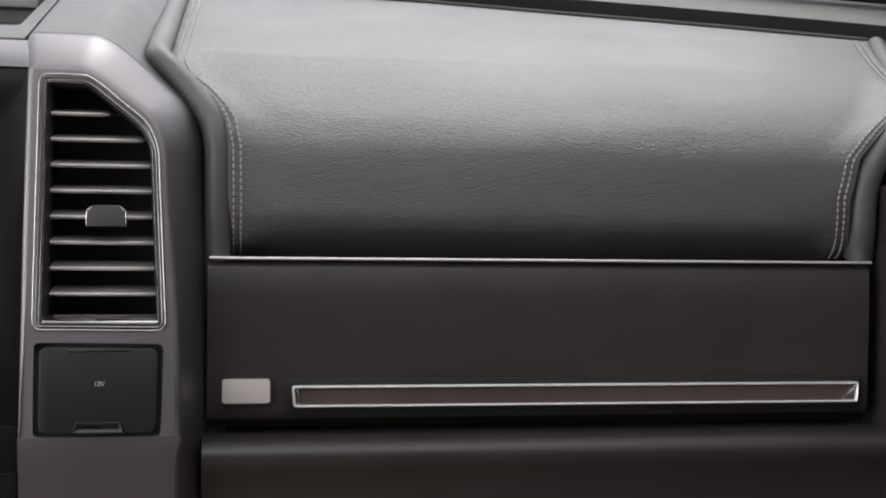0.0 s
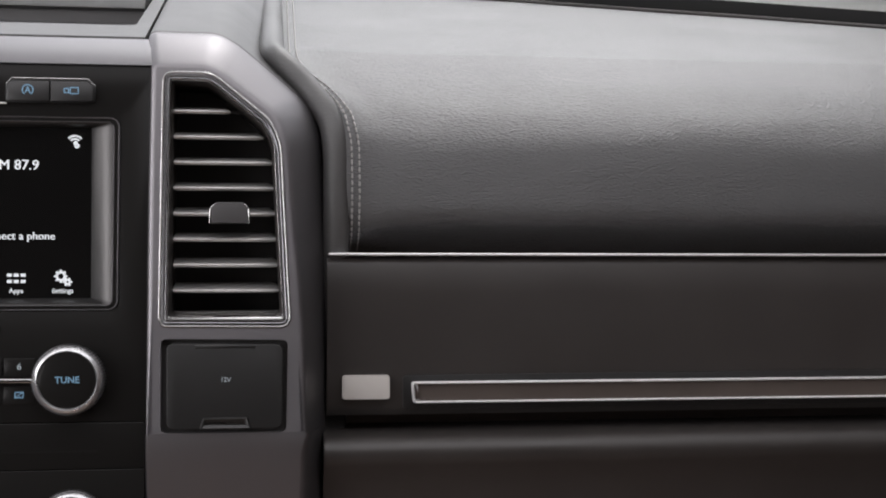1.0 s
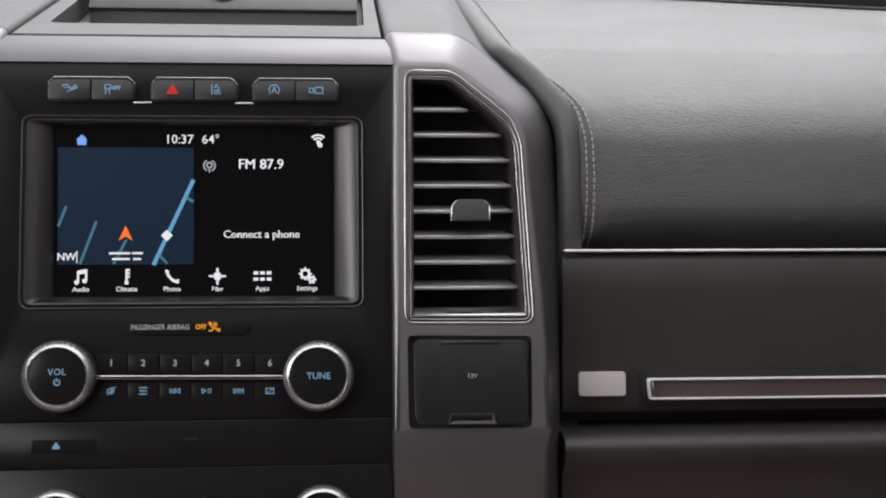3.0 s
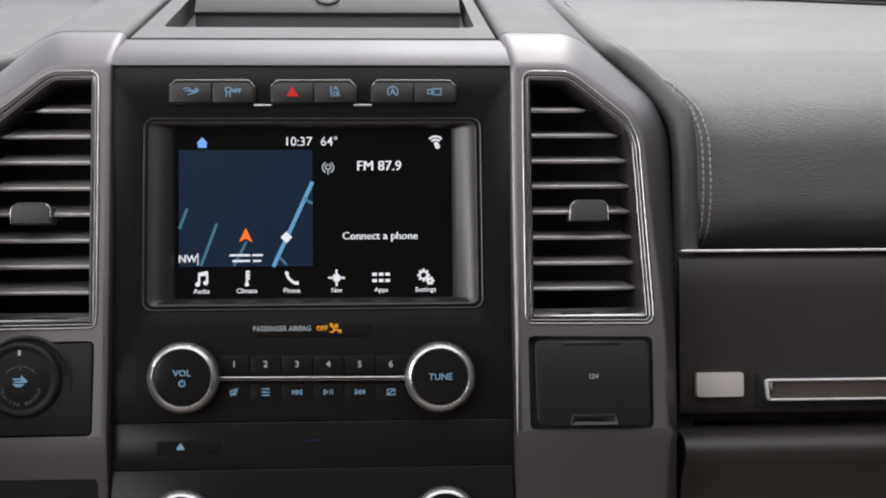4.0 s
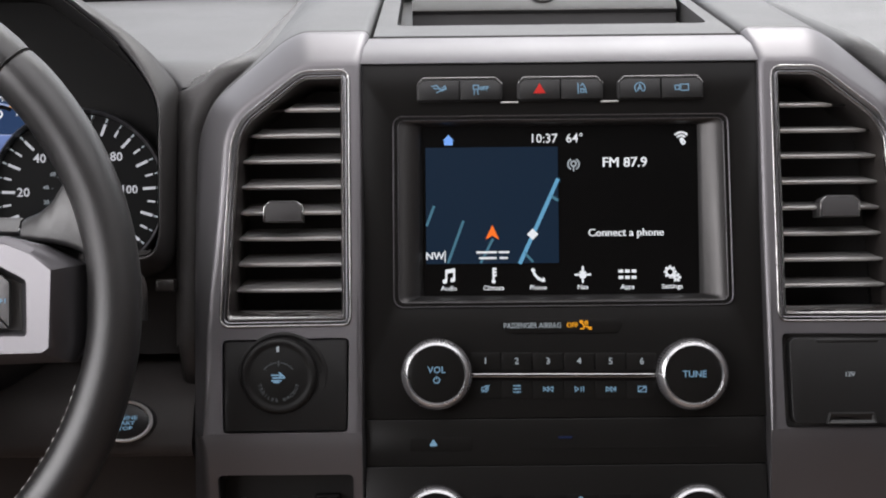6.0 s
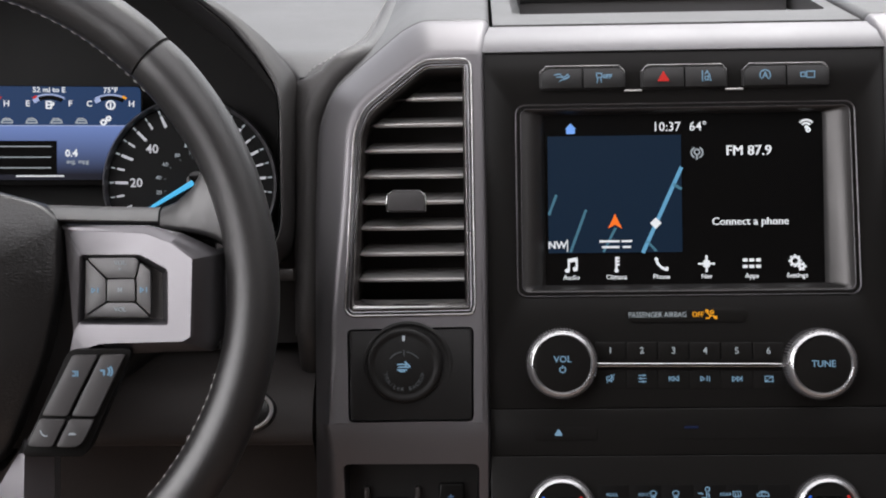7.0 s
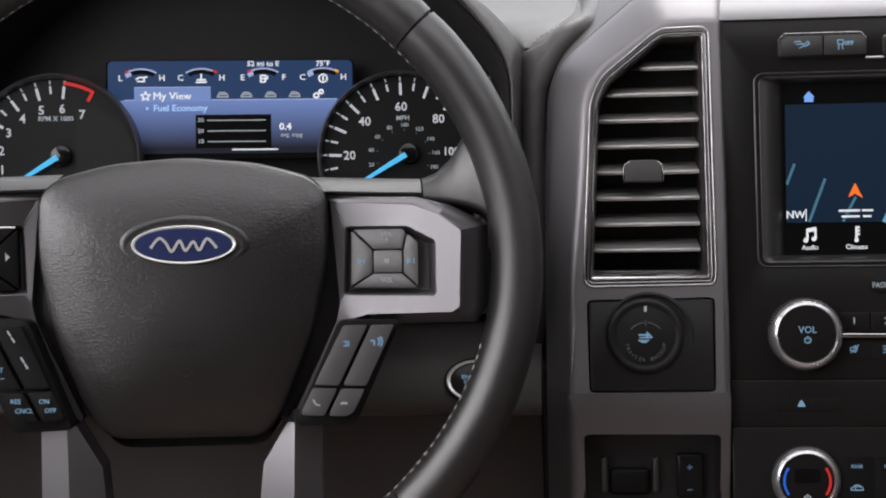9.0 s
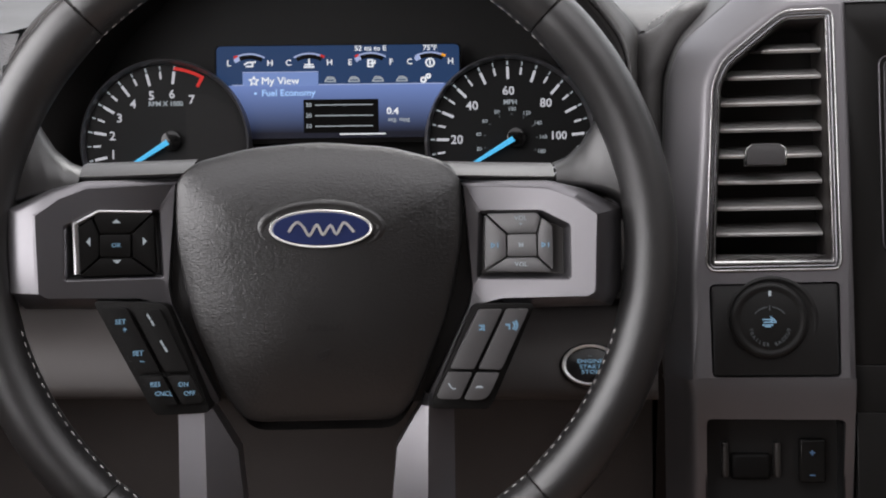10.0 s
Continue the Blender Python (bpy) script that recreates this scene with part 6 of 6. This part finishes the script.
            # Bright metal rod in place of the window's glint on the black bevels.
            part("pad_glint", lean(tube([(s * 0.0890, 0.0046, 0.0198), (s * 0.1150, 0.0046, 0.0202), (s * 0.1262, 0.0046, 0.0135), (s * 0.1256, 0.0046, -0.0125)], [0.0007, 0.0009, 0.0016, 0.0016], 8)), RING, t, "bright rod for the window glint on black bevels")

        # four slanted keys below
        A, B, D, E = ((0.0830, -0.0297), (0.1111, -0.0297), (0.0582, -0.0788), (0.0871, -0.0803)) if s > 0 else ((0.0822, -0.0270), (0.1156, -0.0249), (0.0588, -0.0788), (0.0850, -0.0803))
        mixp = lambda u, v: tuple((Vector(A) * (1 - u) + Vector(B) * u) * (1 - v) + (Vector(D) * (1 - u) + Vector(E) * u) * v)
        part("key_backing", plate(rounded([(s * x, z) for x, z in ((A[0] - 0.0023, A[1] + 0.0013), (B[0] + 0.0024, B[1] + 0.0013), (E[0] + 0.0045, -0.0780), (E[0] + 0.0010, -0.0840), (D[0] - 0.0015, -0.0830))], 0.004), -0.0020, 0.020, (), 0.0015), DULL, t, "black key backing")
        for (u0, u1) in ((0.03, 0.47), (0.55, 0.97)):
            for v0, v1 in ((0.03, 0.655), (0.69, 0.97)):
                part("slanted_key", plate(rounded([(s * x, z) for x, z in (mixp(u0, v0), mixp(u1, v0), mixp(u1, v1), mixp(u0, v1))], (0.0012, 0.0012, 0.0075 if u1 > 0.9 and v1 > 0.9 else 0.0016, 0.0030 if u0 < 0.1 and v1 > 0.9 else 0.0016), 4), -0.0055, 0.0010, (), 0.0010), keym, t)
        if s > 0:
            gl = (("voice", 0.25, 0.22), ("talk", 0.76, 0.20), ("call", 0.22, 0.84), ("end", 0.72, 0.84))
            for nm, u, v in gl:
                x, z = mixp(u, v)
                sh = {"voice": [[(-0.4, 0.3), (0.0, 0.3), (0.0, -0.3), (-0.4, -0.3)], [(0.3, 0.4), (0.3, -0.4)]], "talk": [[(-0.5, 0.1), (-0.1, 0.1), (-0.1, -0.4)], arc(0, 0, 0.5, -50, 50, 5), arc(0, 0, 0.8, -40, 40, 5)], "call": [[(-0.4, 0.4), (-0.25, 0), (0.1, -0.3), (0.4, -0.35)], [(-0.45, 0.45), (-0.3, 0.3)], [(0.3, -0.3), (0.5, -0.3)]], "end": [[(-0.45, -0.05), (-0.3, 0.12), (0.3, 0.12), (0.45, -0.05)], [(-0.4, 0.0), (0.4, 0.0)]]}[nm]
                part("glyph", strokes(sh, x, z, 0.0046 if nm == "talk" else 0.0036, -0.0059, 0.2), W_SOFT if nm in ("call", "end") else W_BLUE, t)
        else:
            for body, u, v, sz in (("SET", 0.76, 0.17, 0.0036), ("+", 0.76, 0.245, 0.0042), ("SET", 0.76, 0.47, 0.0036), ("–", 0.76, 0.545, 0.0042), ("RES", 0.76, 0.77, 0.0034), ("CNCL", 0.70, 0.86, 0.0034), ("ON", 0.25, 0.78, 0.0034), ("OFF", 0.22, 0.87, 0.0034)):
                x, z = mixp(u, v)
                part("glyph", lettering(body, -x, z, -0.0059, sz, 0.01), W_BLUE, t)
            for u, v in ((0.25, 0.14), (0.25, 0.40)):
                x, z = mixp(u, v)
                part("glyph", strokes([[(-0.4, 0.6), (-0.1, 0.1)], [(0.0, -0.1), (0.3, -0.6)]], -x, z, 0.0046, -0.0059, 0.2), W_SOFT, t)
    return t


steering_wheel()


# ---- below the instruments ----
def driver_lower():
    t = thing("driver_knee_panel", (-0.48, 0.0, -0.30), "dark soft knee panel under the steering column", "lower panel")
    prof = [(0.085, -0.060), (0.080, -0.0850), (0.070, -0.0980), (0.056, -0.1070), (0.0440, -0.1150), (0.0360, -0.1240), (0.0300, -0.1350), (0.0272, -0.1460), (0.0280, -0.1520), (0.0340, -0.1555), (0.070, -0.1585), (0.120, -0.166), (0.15, -0.30)]
    part("panel", loft([[(x, y, z) for y, z in prof] for x in [-0.78 + 0.05405 * j for j in range(11)]], (True, True), closed=False), KNEE, t, "rounded knee panel", angle=62)
    sh = [(math.cos(a) * 0.075, math.sin(a) * 0.058) for a in (k * math.tau / 24 for k in range(24))]
    part("column_shroud", loft([[(-0.4235 + x * k, y, -0.062 + z * k) for x, z in sh] for y, k in ((-0.085, 0.85), (-0.070, 0.95), (0.02, 1.1), (0.10, 1.2))], (True, False)), HARD, t, "black steering column shroud", angle=60)
    part("infill", plate([(-0.70, -0.09), (-0.235, -0.09), (-0.235, -0.02), (-0.70, -0.02)], 0.062, 0.07), DARK, t)
    solid("column_tab", (-0.245, 0.03, -0.05), box(-0.2630, -0.2508, 0.028, 0.045, -0.0480, -0.0400, 0.0015), SOFT, "small dark grey catch under the instrument hood", "catch")
    lever = thing("gear_lever", (-0.27, -0.01, -0.05), "dark column lever beside the instrument hood", "lever")
    part("stalk", tube(smooth_path([(-0.345, 0.01, -0.055), (-0.305, -0.008, -0.040), (-0.278, -0.012, -0.034), (-0.266, -0.010, -0.042), (-0.264, -0.010, -0.055)], 6), [0.007 - 0.0022 * i / 24 for i in range(25)], 12), SOFT, lever, "curved stalk")
    part("tip", tube([(-0.264, -0.010, -0.053), (-0.264, -0.010, -0.066)], 0.0048, 12), HARD, lever, "black tip")


def start_button():
    cx, cz, y = -0.2832, -0.1325, 0.0300
    t = thing("ignition_button", (cx, y, cz), "oval engine start button with a chrome ring", "button")
    lean = Matrix.Translation((cx, y, cz)) @ Matrix.Rotation(radians(-14), 4, "X") @ Matrix.Diagonal((0.93, 1.0, 0.68, 1))

    def put(bm):
        bmesh.ops.transform(bm, matrix=lean, verts=bm.verts)
        return bm
    part("housing", put(lathe([(0.0220, 0.016), (0.0216, -0.001), (0.0200, -0.0022)], 0, 0, 48)), HARD, t, "black housing")
    part("chrome_ring", put(lathe([(0.0200, 0.004), (0.0200, -0.0026), (0.0190, -0.0038), (0.0172, -0.0030), (0.0165, 0.002)], 0, 0, 48)), STRIP, t, "chrome ring")
    part("face", put(lathe([(0.0168, 0.002), (0.0166, -0.0022), (0.0150, -0.0030), (0.0001, -0.0034)], 0, 0, 48)), HARD, t, "black face")
    for body, z, s in (("ENGINE", 0.0030, 0.0052), ("START", -0.0022, 0.0052), ("STOP", -0.0072, 0.0052)):
        part("lettering", put(lettering(body, 0.0, z, -0.0040, s, 0.01)), W_BLUE, t, "blue lettering")
    part("lamp", put(bars([(-0.0016, 0.0016, 0.0078, 0.0092)], -0.0038)), W_DIM, t)


driver_lower()
start_button()
